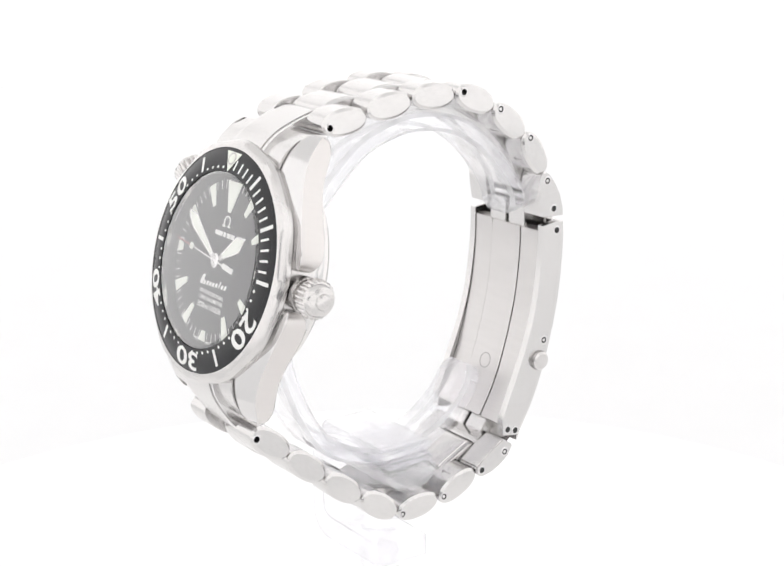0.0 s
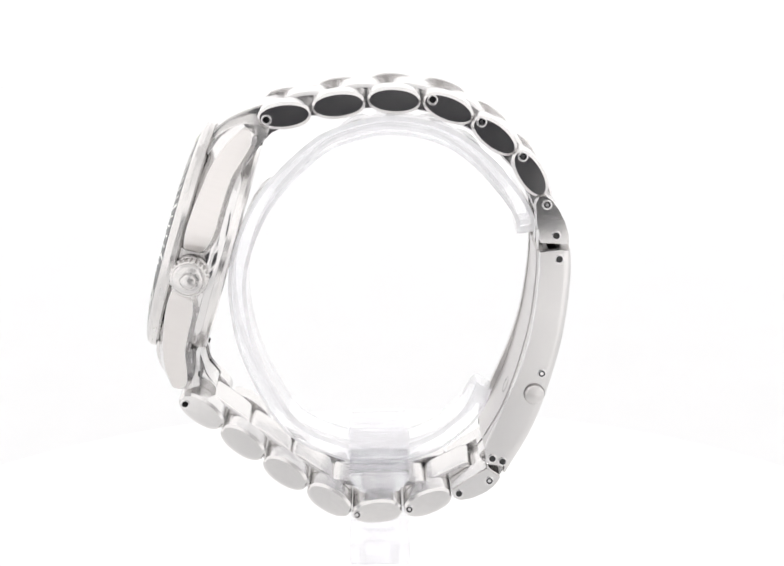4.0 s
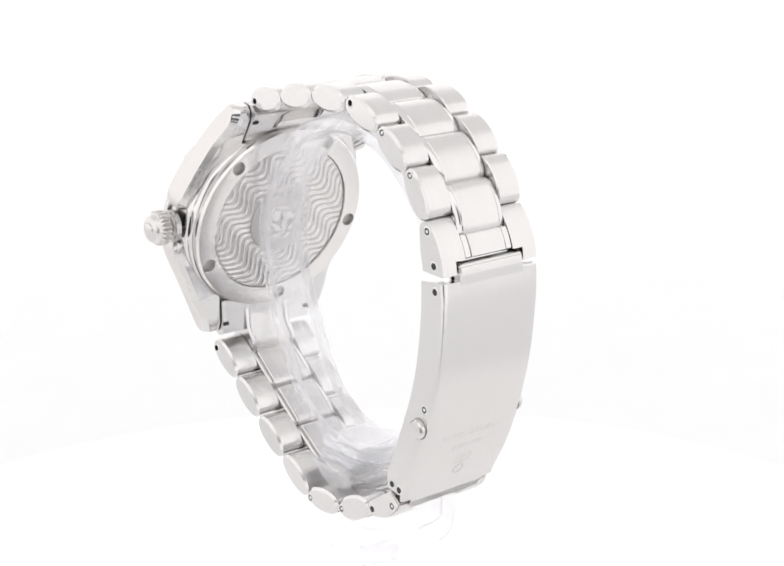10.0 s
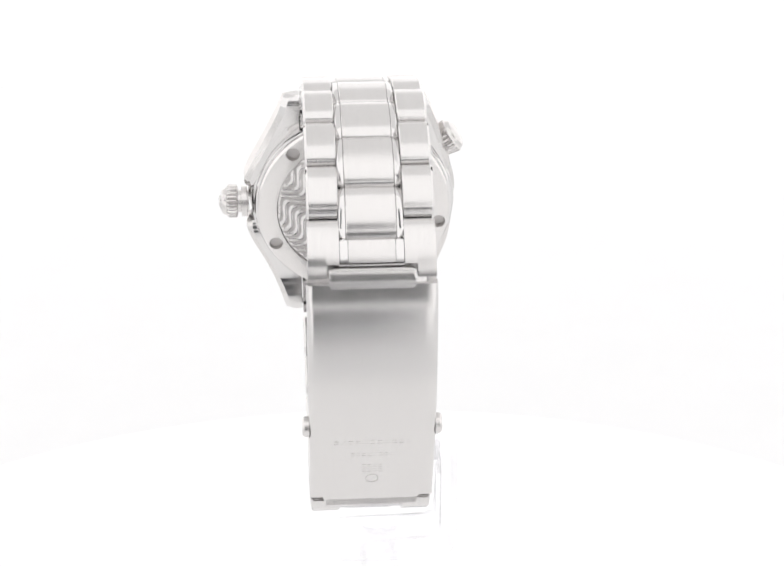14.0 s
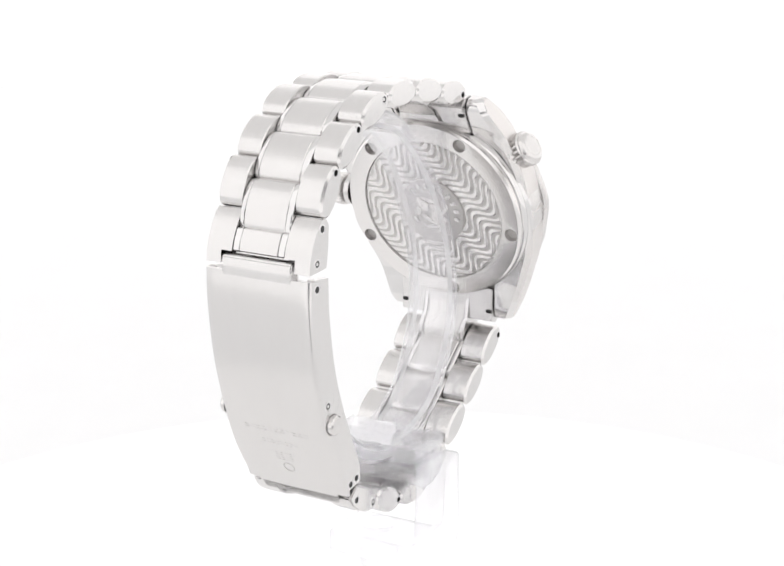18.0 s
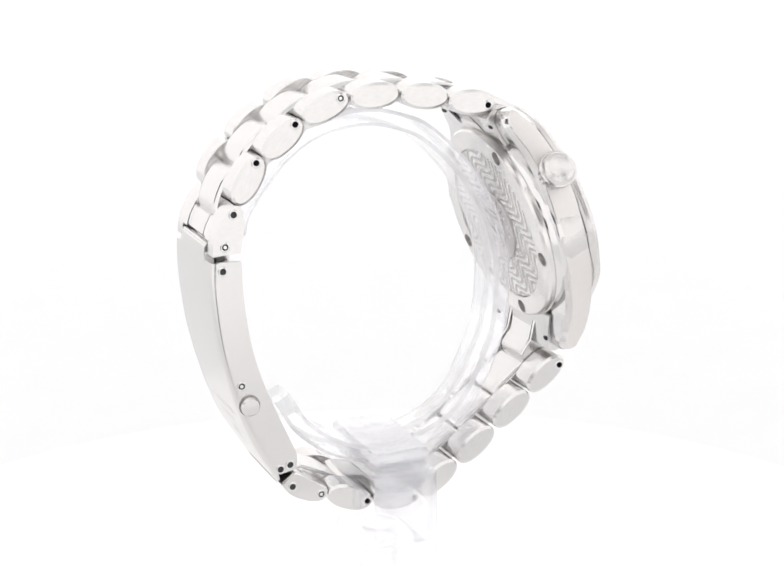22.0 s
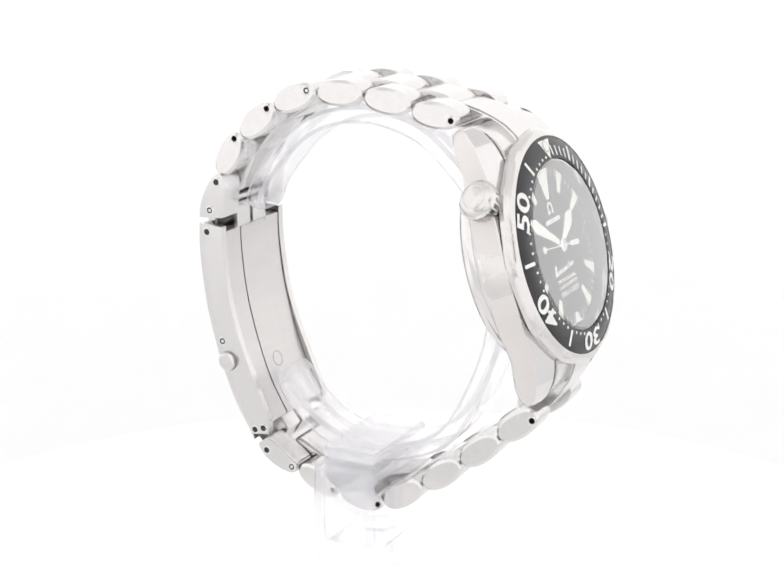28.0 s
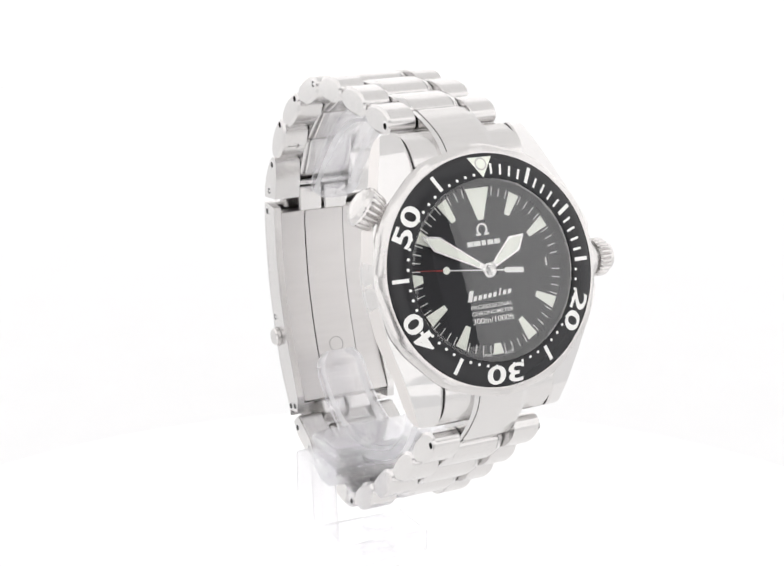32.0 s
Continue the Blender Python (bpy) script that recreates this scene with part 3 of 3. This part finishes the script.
NEAR_CLASP_TOP, NEAR_CLASP_LOW = (27.2, -13.7, -75.0), (16.0, -56.8, 31.0)


def link_pose(x, z, deg, y=0.0):
    m = DOWN @ Matrix.Translation((x, CY + y, z)) @ pose(0, 0, 0, 0, -deg, 0)
    up = m.to_3x3() @ Vector((0, 0, 1))
    if up.x * (x - LOOP.x) + up.z * (z - LOOP.y) < 0:
        m = m @ pose(0, 0, 0, 0, 180, 0)
    return m


def lens(a, b, n=60, e=2.25):
    pts = []
    for i in range(n):
        t = 2 * math.pi * i / n
        c, s = math.cos(t), math.sin(t)
        pts.append((a * math.copysign(abs(c) ** (2 / e), c), b * math.copysign(abs(s) ** (2 / e), s)))
    return pts


def outer_mesh(side, width, holes=()):
    """One outer link; side: -1 or +1 along y; holes: x, z of the pin holes in its outer face."""
    full, small = lens(4.05, 2.05), lens(3.72, 1.62, e=2.05)
    y0, y1 = side * width / 2, -side * width / 2
    bm = bmesh.new()
    rows = loft(bm, [[(x, y0, z) for x, z in small], [(x, y0 - side * 0.34, z) for x, z in full], [(x, y1 + side * 0.15, z) for x, z in full], [(x, y1, z) for x, z in lens(3.9, 1.9)]],
                (False, True), mats=[0, 0, 0])
    edges = [bm.edges.get((rows[0][i], rows[0][(i + 1) % len(rows[0])])) for i in range(len(rows[0]))]
    for hx, hz in holes:
        circ = [bm.verts.new((hx + 0.5 * math.cos(t), y0, hz + 0.5 * math.sin(t))) for t in np.linspace(0, 2 * math.pi, 15)[:-1]]
        deep = [bm.verts.new((v.co.x, y0 - side * 0.9, v.co.z)) for v in circ]
        for i in range(len(circ)):
            j = (i + 1) % len(circ)
            f = bm.faces.new((circ[i], circ[j], deep[j], deep[i]))
            f.material_index = 2
            edges.append(bm.edges.get((circ[i], circ[j])))
        bm.faces.new(deep).material_index = 2
    for f in bmesh.ops.triangle_fill(bm, edges=edges, use_beauty=True)["geom"]:
        if isinstance(f, bmesh.types.BMFace):
            f.material_index = 1
    return mesh_of(bm, [M_BRUSH, M_SIDE, M_HOLE], 32)


def pin_ring(side):
    """Bright rim of a pin hole."""
    bm = bmesh.new()
    loft(bm, [[(r * math.cos(t), side * y, r * math.sin(t)) for t in np.linspace(0, 2 * math.pi, 19)[:-1]] for r, y in ((0.52, -0.3), (0.52, 0.03), (0.68, 0.05), (0.8, 0.0))], (False, False))
    return mesh_of(bm, M_POLISH, 60)


def pin_end(side):
    bm = bmesh.new()
    loft(bm, [[(r * math.cos(t), side * y, r * math.sin(t)) for t in np.linspace(0, 2 * math.pi, 17)[:-1]] for r, y in ((0.36, -0.8), (0.36, -0.1), (0.28, 0.0))], (False, True))
    return mesh_of(bm, M_POLISH, 40)


OW = 4.55                              # width of an outer link
RINGS = {s: pin_ring(s) for s in (-1, 1)}
ENDS = {s: pin_end(s) for s in (-1, 1)}
MID_HALF = HALF - OW - 0.08


def add_pins(ob, side, face_y, holes, bright):
    for hx, hz in holes:
        part("pin_rim", RINGS[side], None, ob, "", Matrix.Translation((hx, face_y, hz)))
        if bright:
            part("pin", ENDS[side], None, ob, "", Matrix.Translation((hx, face_y, hz)))


def build_bracelet():
    meshes = {}
    arrow = mesh_of(slab([(-0.08, -1.1), (0.08, -1.1), (0.08, 0.7), (0.45, 0.45), (0.52, 0.56), (0.0, 1.1), (-0.52, 0.56), (-0.45, 0.45), (-0.08, 0.7)], -0.012, 0.012), M_STAMP_SHADE)
    ue = [[(-2.75, -0.35)], [], [], [(-2.7, 0.35)], [(-2.85, 0.5)], [(-2.85, 0.45)]]
    le = [[(3.2, -0.1)], [(3.6 - 0.3, 0.25)], [], [], [], [(2.75, 0.55)]]
    bright_a = {("u", 4), ("u", 5), ("l", 0), ("l", 1)}
    bright_b = {("u", 3)}
    for tag, rows, holes in (("u", UPPER, ue), ("l", LOWER, le)):
        for i, (x, z, deg) in enumerate(rows):
            for side in (-1, 1):
                hs = tuple(holes[i])
                key = (side, hs)
                if key not in meshes:
                    meshes[key] = outer_mesh(side, OW, hs)
                ob = part("outer_link", meshes[key], None, watch, "", link_pose(x, z, deg, side * (HALF - OW / 2)))
                if (tag, i) in {("u", 4), ("u", 5), ("l", 0), ("l", 1)}:
                    part("engraved_arrow", arrow, None, ob, "small engraved arrow", Matrix.Translation((0, 0, -2.05)) @ pose(0, 0, 0, 0, 0, 90 + 90 * side))
                add_pins(ob, side, side * OW / 2, hs, (tag, i) in (bright_a if side < 0 else bright_b))
    SHIFT = {False: -0.75, True: 0.0}
    chain = [UPPER + [NEAR_CLASP_TOP], [NEAR_CLASP_LOW] + LOWER]
    mid = mesh_of(center_bm(MID_HALF - 0.95), [M_BRUSH, M_SIDE], 32)
    edges = {s: mesh_of(strip_bm(s), [M_POLISH, M_BRUSH], 32) for s in (-1, 1)}
    for rows in chain:
        for a, b in zip(rows, rows[1:]):
            x, z, deg = ((a[k] + b[k]) / 2 for k in range(3))
            ob = part("center_link", mid, None, watch, "", link_pose(x, z, deg) @ Matrix.Translation((SHIFT[rows is chain[1]], 0, 0)))
            for s in (-1, 1):
                part("polished_edge", edges[s], None, ob, "polished steel edge strip", Matrix.Translation((0, s * (MID_HALF - 0.47), 0)))


def strip_bm(side):
    """Bevelled strip along a centre link, falling away towards the outer link."""
    bm = bmesh.new()
    loft(bm, [[(x, side * y, z) for x, z in flat_lens(4.27 - d, 1.94 - d)] for y, d in ((-0.45, 0.05), (-0.38, 0.0), (0.25, 0.12), (0.45, 0.3))])
    for f in bm.faces:
        f.material_index = 1 if f.calc_center_median().z < -0.9 else 0
    return bm


def flat_lens(a, b):
    """A lens whose underside is nearly flat."""
    return [(x, z) if z >= 0 else (x, -0.9 * b * min(1.0, (1 - abs(x / a) ** 7)) ** 0.35 if abs(x) < a else 0.0) for x, z in lens(a, b)]


def center_bm(half, a=4.3, b=2.0):
    bm = bmesh.new()
    full, small = flat_lens(a, b), flat_lens(a - 0.12, b - 0.12)
    loft(bm, [[(x, -half, z) for x, z in small], [(x, -half + 0.12, z) for x, z in full], [(x, half - 0.12, z) for x, z in full], [(x, half, z) for x, z in small]], mats=[1, 0, 1])
    return bm


def build_end_links():
    """The pieces between the lugs, with the tongue that carries the first link."""
    for sy in (1, -1):
        prof = spline([(15.4, -2.6), (17.5, -3.0), (19.7, -4.5), (21.5, -7.0)], 6)
        inner = [(21.9, -9.4), (20.9, -10.8), (18.0, -9.75), (15.4, -8.9)]
        poly = [(sy * y, z) for y, z in prof + inner]
        swap = Matrix(((0, 1, 0, 0), (1, 0, 0, 0), (0, 0, 1, 0), (0, 0, 0, 1)))
        turn, CASE_FRAME = CASE @ swap, swap
        ob = part("end_link", prism(poly, -9.14, 9.14, 0.12), M_BRUSH_LONG, watch, "brushed solid end link between the lugs", turn)
        tongue = spline([(15.2, -2.0), (17.6, -2.35), (20.4, -4.1), (23.0, -7.1), (24.9, -10.0)], 6) + [(25.3, -11.8), (24.3, -13.5), (22.4, -13.3), (20.6, -11.0), (15.2, -8.2)]
        poly = [(sy * y, z) for y, z in tongue]
        part("tongue", prism(poly, -MID_HALF + 0.95, MID_HALF - 0.95, 0.15), M_BRUSH_LONG, ob, "raised brushed tongue")
        for s in (-1, 1):
            part("bar_slot_shade", block(*sorted((s * 8.0, s * 9.1)), *sorted((sy * 18.9, sy * 19.6)), -10.38, -9.7, 0.1), M_HOLE, ob, "dark block as the shade of the spring bar slot", CASE_FRAME)
            y0 = s * (MID_HALF - 0.47)
            poly2 = [(sy * (y - 0.08), z - 0.16) for y, z in tongue]
            part("polished_edge", prism(poly2, y0 - 0.42, y0 + 0.42, 0.1), M_POLISH, ob, "polished steel edge strip")


CLASP_OUT = [(30.0, -17.9), (30.15, -22.2), (29.6, -28.8), (28.6, -34.7), (26.5, -42.3), (24.0, -48.7), (20.4, -55.0)]
CLASP_IN = [(25.25, -18.4), (25.1, -24.1), (24.05, -31.9), (22.3, -38.2), (20.05, -43.8), (17.1, -50.8)]


def along(t, depth=0.0):
    """A point of the clasp's outer curve, t from 0 to 1, moved inwards by depth."""
    pts = spline(CLASP_OUT, 8)
    f = t * (len(pts) - 1)
    i = min(int(f), len(pts) - 2)
    a, b = Vector(pts[i]), Vector(pts[i + 1])
    d = (b - a).normalized()
    p = a.lerp(b, f - i)
    return p + Vector((d.y, -d.x)) * depth, d


def build_clasp():
    at = DOWN @ Matrix.Translation((0, CY, 0))
    out = spline(CLASP_OUT, 6)
    inn = spline(CLASP_IN, 6)
    bm = bmesh.new()
    loops = []
    for t in np.linspace(0.008, 1.0, 40):
        row = []
        for y, dep in ((-9.5, 1.25), (-9.5, 0.75), (-9.42, 0.45), (-9.22, 0.2), (-8.95, 0.06), (-8.6, 0.0), (-7.5, 0.0), (-7.0, 0.0), (7.0, 0.0), (7.5, 0.0), (8.6, 0.0), (8.95, 0.06), (9.22, 0.2), (9.42, 0.45), (9.5, 0.75), (9.5, 1.25)):
            p = along(t + 0.048 * smoothstep(0.9, 1.0, t) * (abs(y) < 7.2), dep * (1 - 0.7 * smoothstep(0.95, 1.0, t)))[0]
            row.append((p.x, y, p.y))
        loops.append(row)
    loft(bm, loops)
    clasp = part("clasp_cover", bm, M_BRUSH, watch, "brushed steel folding clasp cover with rounded edges", at, 40)
    side_poly = [tuple(along(t, 1.2)[0]) for t in np.linspace(0.0, 0.985, 24)] + [(17.2, -53.4)] + inn[::-1]
    for s in (-1, 1):
        ob = part("clasp_side", prism(side_poly, *sorted((s * 8.2, s * 9.49)), 0.0), M_BRUSH_LONG, clasp, "brushed side wall of the clasp")
        for (x, z), bright in (((28.25, -19.5), 0), ((25.9, -38.2), 1), ((18.25, -52.55), 0), ((19.9, -53.05), 0)):
            rim = part("pin_rim", RINGS[s], None, ob, "", Matrix.Translation((x, s * 9.5, z)))
            disc = bmesh.new()
            bmesh.ops.create_circle(disc, cap_ends=True, segments=18, radius=0.52, matrix=Matrix.Translation((x, s * 9.512, z)) @ pose(0, 0, 0, 90, 0, 0))
            part("pin_hole_shade", disc, M_HOLE, ob)
            if bright:
                part("pin", ENDS[s], None, ob, "", Matrix.Translation((x, s * 9.53, z)))
        btn = lathe([(1.55, 0.0), (1.55, 0.75), (1.3, 1.05), (0.001, 1.1)], 32, (True, False))
        rim = bmesh.new()
        bmesh.ops.create_circle(rim, cap_ends=True, segments=28, radius=1.72, matrix=Matrix.Translation((24.75, s * 9.505, -41.5)) @ pose(0, 0, 0, 90, 0, 0))
        part("button_gap_shade", rim, M_STAMP_SHADE, ob)
        part("push_button", btn, M_BEZEL, clasp, "round push button", Matrix.Translation((24.75, s * 9.45, -41.5)) @ pose(0, 0, 0, -90 * s, 0, 0))
    # folded blades inside the cover
    for y0, y1, dep, lab in ((-8.1, -3.75, 4.40, "outer rail"), (3.75, 8.1, 4.40, "outer rail"), (-3.6, 3.6, 4.5, "wide blade")):
        a = [tuple(along(t, dep - 1.6)[0]) for t in np.linspace(0.05, 0.97, 26)]
        b = [tuple(along(t, dep + 0.35)[0]) for t in np.linspace(0.05, 0.97, 26)]
        part("fold_blade", prism(a + b[::-1], y0, y1, 0.1), M_BLADE, clasp, "brushed folding blade, " + lab)
    p, d = along(0.735, 4.87)
    part("blade_stud", lathe([(1.35, -0.05), (1.35, 0.012), (1.22, 0.012), (1.22, -0.05)], 32, (False, False)), M_STAMP_SHADE, clasp, "fine round outline of the blade stud",
         Matrix.Translation((p.x, 0, p.y)) @ Vector((d.y, 0, -d.x)).to_track_quat("Z", "Y").to_matrix().to_4x4())
    # flap at the upper edge
    p, d = along(0.0)
    flap = [(30.0, -19.4), (30.08, -18.0), (30.1, -16.9), (29.9, -15.95), (29.3, -15.6), (28.7, -15.8), (28.4, -19.4)]
    part("clasp_flap", prism(flap, -6.2, 6.2, 0.2), M_BRUSH, clasp, "raised lip of the clasp")
    # worn engraving low on the cover
    for t, n, w, gap in ((0.705, 11, 0.75, 0.35), (0.765, 8, 0.6, 0.25), (0.825, 4, 0.6, 0.25), (0.85, 4, 0.6, 0.25)):
        for dt in (-0.006, 0.006):
            p, d = along(t + dt, -0.005)
            q = Vector((-d.y, 0, d.x)).to_track_quat("Z", "Y").to_matrix().to_4x4()
            for k in range(n):
                yy = (k - (n - 1) / 2) * (w + gap)
                part("engraved_bar", block(-w / 2, w / 2, -0.05, 0.05, -0.02, 0.008), M_DULL_SHADE if (k * 7 + n) % 3 else M_SIDE, clasp, "", Matrix.Translation((p.x, yy, p.y)) @ q)
    p, d = along(0.895, -0.005)
    q = Vector((-d.y, 0, d.x)).to_track_quat("Z", "Y").to_matrix().to_4x4()
    part("engraved_emblem", lathe([(1.0, 0.008), (0.9, 0.008)], 28, (False, False)), M_DULL_SHADE, clasp, "worn round engraved emblem", Matrix.Translation((p.x, 0, p.y)) @ q)
    return clasp


def stepped_arm(poly, s, high):
    """Side arm of a clasp link; the upper one is cut back beside the clasp's lip."""
    if not high:
        return prism(poly, *sorted((s * 4.7, s * 9.25)), 0.25)
    bm = prism(poly, *sorted((s * 6.6, s * 9.25)))
    cut = [(24.5, -10.7), (24.75, -14.0), (25.3, -16.9), (27.0, -17.0), (27.0, -15.2), (29.5, -15.2), (29.0, -13.6), (28.0, -11.7), (26.9, -10.2), (26.0, -9.5), (25.0, -9.7)]
    extra = prism(cut, *sorted((s * 4.7, s * 6.6)))
    keep = {v: bm.verts.new(v.co) for v in extra.verts}
    for f in extra.faces:
        bm.faces.new([keep[v] for v in f.verts])
    extra.free()
    return bm


def build_clasp_links():
    at = DOWN @ Matrix.Translation((0, CY, 0))
    top = [(24.5, -10.7), (24.75, -14.0), (25.3, -16.9), (27.5, -17.05), (29.75, -17.15), (29.6, -15.6), (29.0, -13.6), (28.0, -11.7), (26.9, -10.2), (26.0, -9.5), (25.0, -9.7)]
    low = [(11.7, -57.9), (14.5, -56.0), (17.5, -54.1), (19.75, -55.7), (18.75, -57.35), (17.2, -58.6), (15.0, -59.6), (13.0, -59.9), (11.9, -59.2)]
    for poly, pins, name in ((top, (((26.2, -10.9), 1), ((27.7, -15.8), 0)), "clasp_link"), (low, (((17.85, -56.5), 1), ((12.95, -58.65), 0)), "clasp_link")):
        core = [(27.3, -11.9), (28.1, -11.95), (28.97, -13.6), (29.4, -15.0), (27.9, -15.05), (26.6, -12.6)] if poly is top else \
               [(13.2, -59.4), (15.0, -59.2), (17.2, -58.2), (18.5, -56.9), (18.0, -55.2), (14.4, -57.1)]
        wide = 3.4
        body = part(name, prism(core, -wide, wide, 0.07), M_BRUSH, watch, "brushed link that joins the clasp", at)
        for s in (-1, 1):
            part("polished_edge", prism([(x * 0.998, z) for x, z in core], *sorted((s * 3.45, s * 4.62)), 0.1), M_POLISH, body, "polished steel edge strip")
        for (x, z), bright in pins:
            bar = bmesh.new()
            bmesh.ops.create_cone(bar, cap_ends=True, segments=20, radius1=0.62, radius2=0.62, depth=9.4, matrix=Matrix.Translation((x, 0, z)) @ pose(0, 0, 0, 90, 0, 0))
            part("cross_bar", bar, M_POLISH, body, "polished cross bar")
        if poly is top:
            for y0, y1 in ((-4.5, -0.3), (0.3, 4.5)):
                part("hinge_plate", prism([(25.5, -15.3), (26.2, -15.3), (26.2, -20.0), (25.5, -20.0)], y0, y1, 0.15), M_BRUSH_LONG, body, "flat hinge plate")
        else:
            for y0, y1 in ((-4.5, -0.3), (0.3, 4.5)):
                part("hinge_plate", prism([(16.4, -54.0), (17.8, -56.0), (19.8, -53.2), (18.4, -51.4)], y0, y1, 0.15), M_BRUSH_LONG, body, "flat hinge plate")
        if poly is top:
            part("slot_shade_plate", prism([(26.8, -14.7), (27.0, -14.7), (27.0, -16.6), (26.8, -16.6)], -4.6, 4.6), M_STAMP_SHADE, body, "dark plate added as shade inside the slot")
            for x, z in ((25.9, -12.2), (26.0, -14.5)):
                rod = bmesh.new()
                bmesh.ops.create_cone(rod, cap_ends=True, segments=18, radius1=0.55, radius2=0.55, depth=9.4, matrix=Matrix.Translation((x, 0, z)) @ pose(0, 0, 0, 90, 0, 0))
                part("cross_bar", rod, M_POLISH, body, "polished cross bar")
        for s in (-1, 1):
            bm = stepped_arm(poly, s, poly is top)
            for f in bm.faces:
                f.normal_update()
                f.material_index = 1 if abs(f.normal.y) > 0.9 else 0
            arm = part("link_arm", bm, [M_BRUSH, M_SIDE], body, "", None)
            for (x, z), bright in pins:
                if s > 0:
                    bright = 1 - bright
                part("pin_rim", RINGS[s], None, arm, "", Matrix.Translation((x, s * 9.25, z)))
                disc = bmesh.new()
                bmesh.ops.create_circle(disc, cap_ends=True, segments=18, radius=0.52, matrix=Matrix.Translation((x, s * 9.262, z)) @ pose(0, 0, 0, 90, 0, 0))
                part("pin_hole_shade", disc, M_HOLE, arm)
                if bright:
                    part("pin", ENDS[s], None, arm, "", Matrix.Translation((x, s * 9.28, z)))


# ---------------------------------------------------------------- the stand
stand = tagged(new("watch_stand"), "clear acrylic watch stand with an open ring on a post", "stand")
stand.location = (0, 0, 0)
STAND = Matrix.Translation((0, 0, -FLOOR_MM))


def edged(bm):
    """The narrow chamfers between the flat faces carry the whitened edge."""
    for f in bm.faces:
        f.normal_update()
        f.material_index = 0 if max(abs(f.normal.y), math.hypot(f.normal.x, f.normal.z)) > 0.95 else 1
    return bm


def build_stand():
    outer = spline([(18.7, -44.0), (15.6, -49.2), (9.6, -54.0), (2.0, -56.2), (-5.6, -55.5), (-15.1, -50.6), (-21.6, -38.6), (-23.6, -28.0), (-22.8, -19.5), (-18.4, -9.8), (-10.4, -1.6),
                    (-4.0, 1.4), (2.5, 2.4), (10.0, 1.1), (16.2, -2.6), (21.2, -8.0), (24.2, -12.6), (25.0, -16.4)], 5)
    bm = bmesh.new()
    loops = []
    steps = len(outer) - 1
    for i, (x, z) in enumerate(outer):
        a, c = Vector(outer[max(0, i - 1)]), Vector(outer[min(steps, i + 1)])
        d = (c - a).normalized()
        n = Vector((d.y, -d.x))
        ends = min(i, steps - i)
        h = 4.35 * (0.6, 0.88, 0.97, 1.0)[min(ends, 3)]
        b, w = 0.6, 2.9
        mid = -4.4 + 3.4 * smoothstep(4.0, 44.0, -z)
        loops.append([(x + n.x * k, mid + y, z + n.y * k) for k, y in ((w - b, -h), (b, -h), (0, -h + b), (0, h - b), (b, h), (w - b, h), (w, h - b), (w, -h + b))])
    loft(bm, loops, mats=None)
    edged(bm)
    part("ring", bm, [M_ACRYL, M_ACRYL_EDGE], stand, "clear open C-shaped ring", STAND, 40)
    for z0, z1, front, half in ((-54.1, -52.2, -8.2, 5.0), (-55.8, -54.2, -8.9, 4.7)):
        part("saddle", (block(0.1 - half, 0.1 + half, front, 10.0, z0, z1, 0.42)), M_ACRYL_THICK, stand, "clear stepped saddle under the ring", STAND)
    part("saddle_foot", (prism([(-4.9, -55.9), (5.1, -55.9), (4.8, -57.4), (3.4, -59.0), (1.2, -59.9), (-1.0, -59.9), (-3.2, -59.0), (-4.6, -57.4)], -9.6, 10.0, 0.3)), M_ACRYL_THICK, stand, "clear rounded foot of the saddle", STAND)
    path = [(12.9, -55.0), (12.9, -69.0), (12.5, -71.4), (11.2, -73.0), (9.0, -73.6), (-6.9, -73.6), (-6.9, -69.7), (8.2, -69.7), (9.7, -69.0), (10.1, -67.6), (10.1, -55.0)]
    bm = bmesh.new()
    loft(bm, [[(x, y, z) for y, z in path] for x in (-4.9, 5.1)])
    bmesh.ops.bevel(bm, geom=bm.edges[:], offset=0.3, segments=2, affect="EDGES", clamp_overlap=True)
    part("bracket", bm, M_ACRYL_PLATE, stand, "clear bent bracket beside and below the bracelet", STAND)
    part("screw_cap", lathe([(3.2, -69.3), (3.2, -69.0), (2.8, -68.7), (2.2, -68.8), (0.001, -68.8)], 36, (True, False)), M_ACRYL, stand, "round clear screw cap", STAND)
    part("post", lathe([(3.4, -109.9), (3.4, -73.6)], 40), M_ACRYL, stand, "round clear post", STAND)


case_ob = build_case()
build_bezel(case_ob)
build_dial()
build_pointers()
build_crystal()
build_crown()
build_back()
build_bracelet()
build_end_links()
build_clasp()
build_clasp_links()
build_stand()

# ---------------------------------------------------------------- the turning
TURN = [(0.0, 35.49), (4.0, 0.20), (9.0, -42.67), (13.0, -77.55), (14.0, -86.43), (19.0, -130.19), (23.0, -165.52), (28.0, -208.58), (30.0, -225.84), (32.0, -243.12)]


def motions():
    z = watch.location.z
    walk(watch, [(t, pose(0, 0, z, 0, 0, a)) for t, a in TURN])
    walk(stand, [(t, pose(0, 0, 0, 0, 0, a)) for t, a in TURN])


motions()
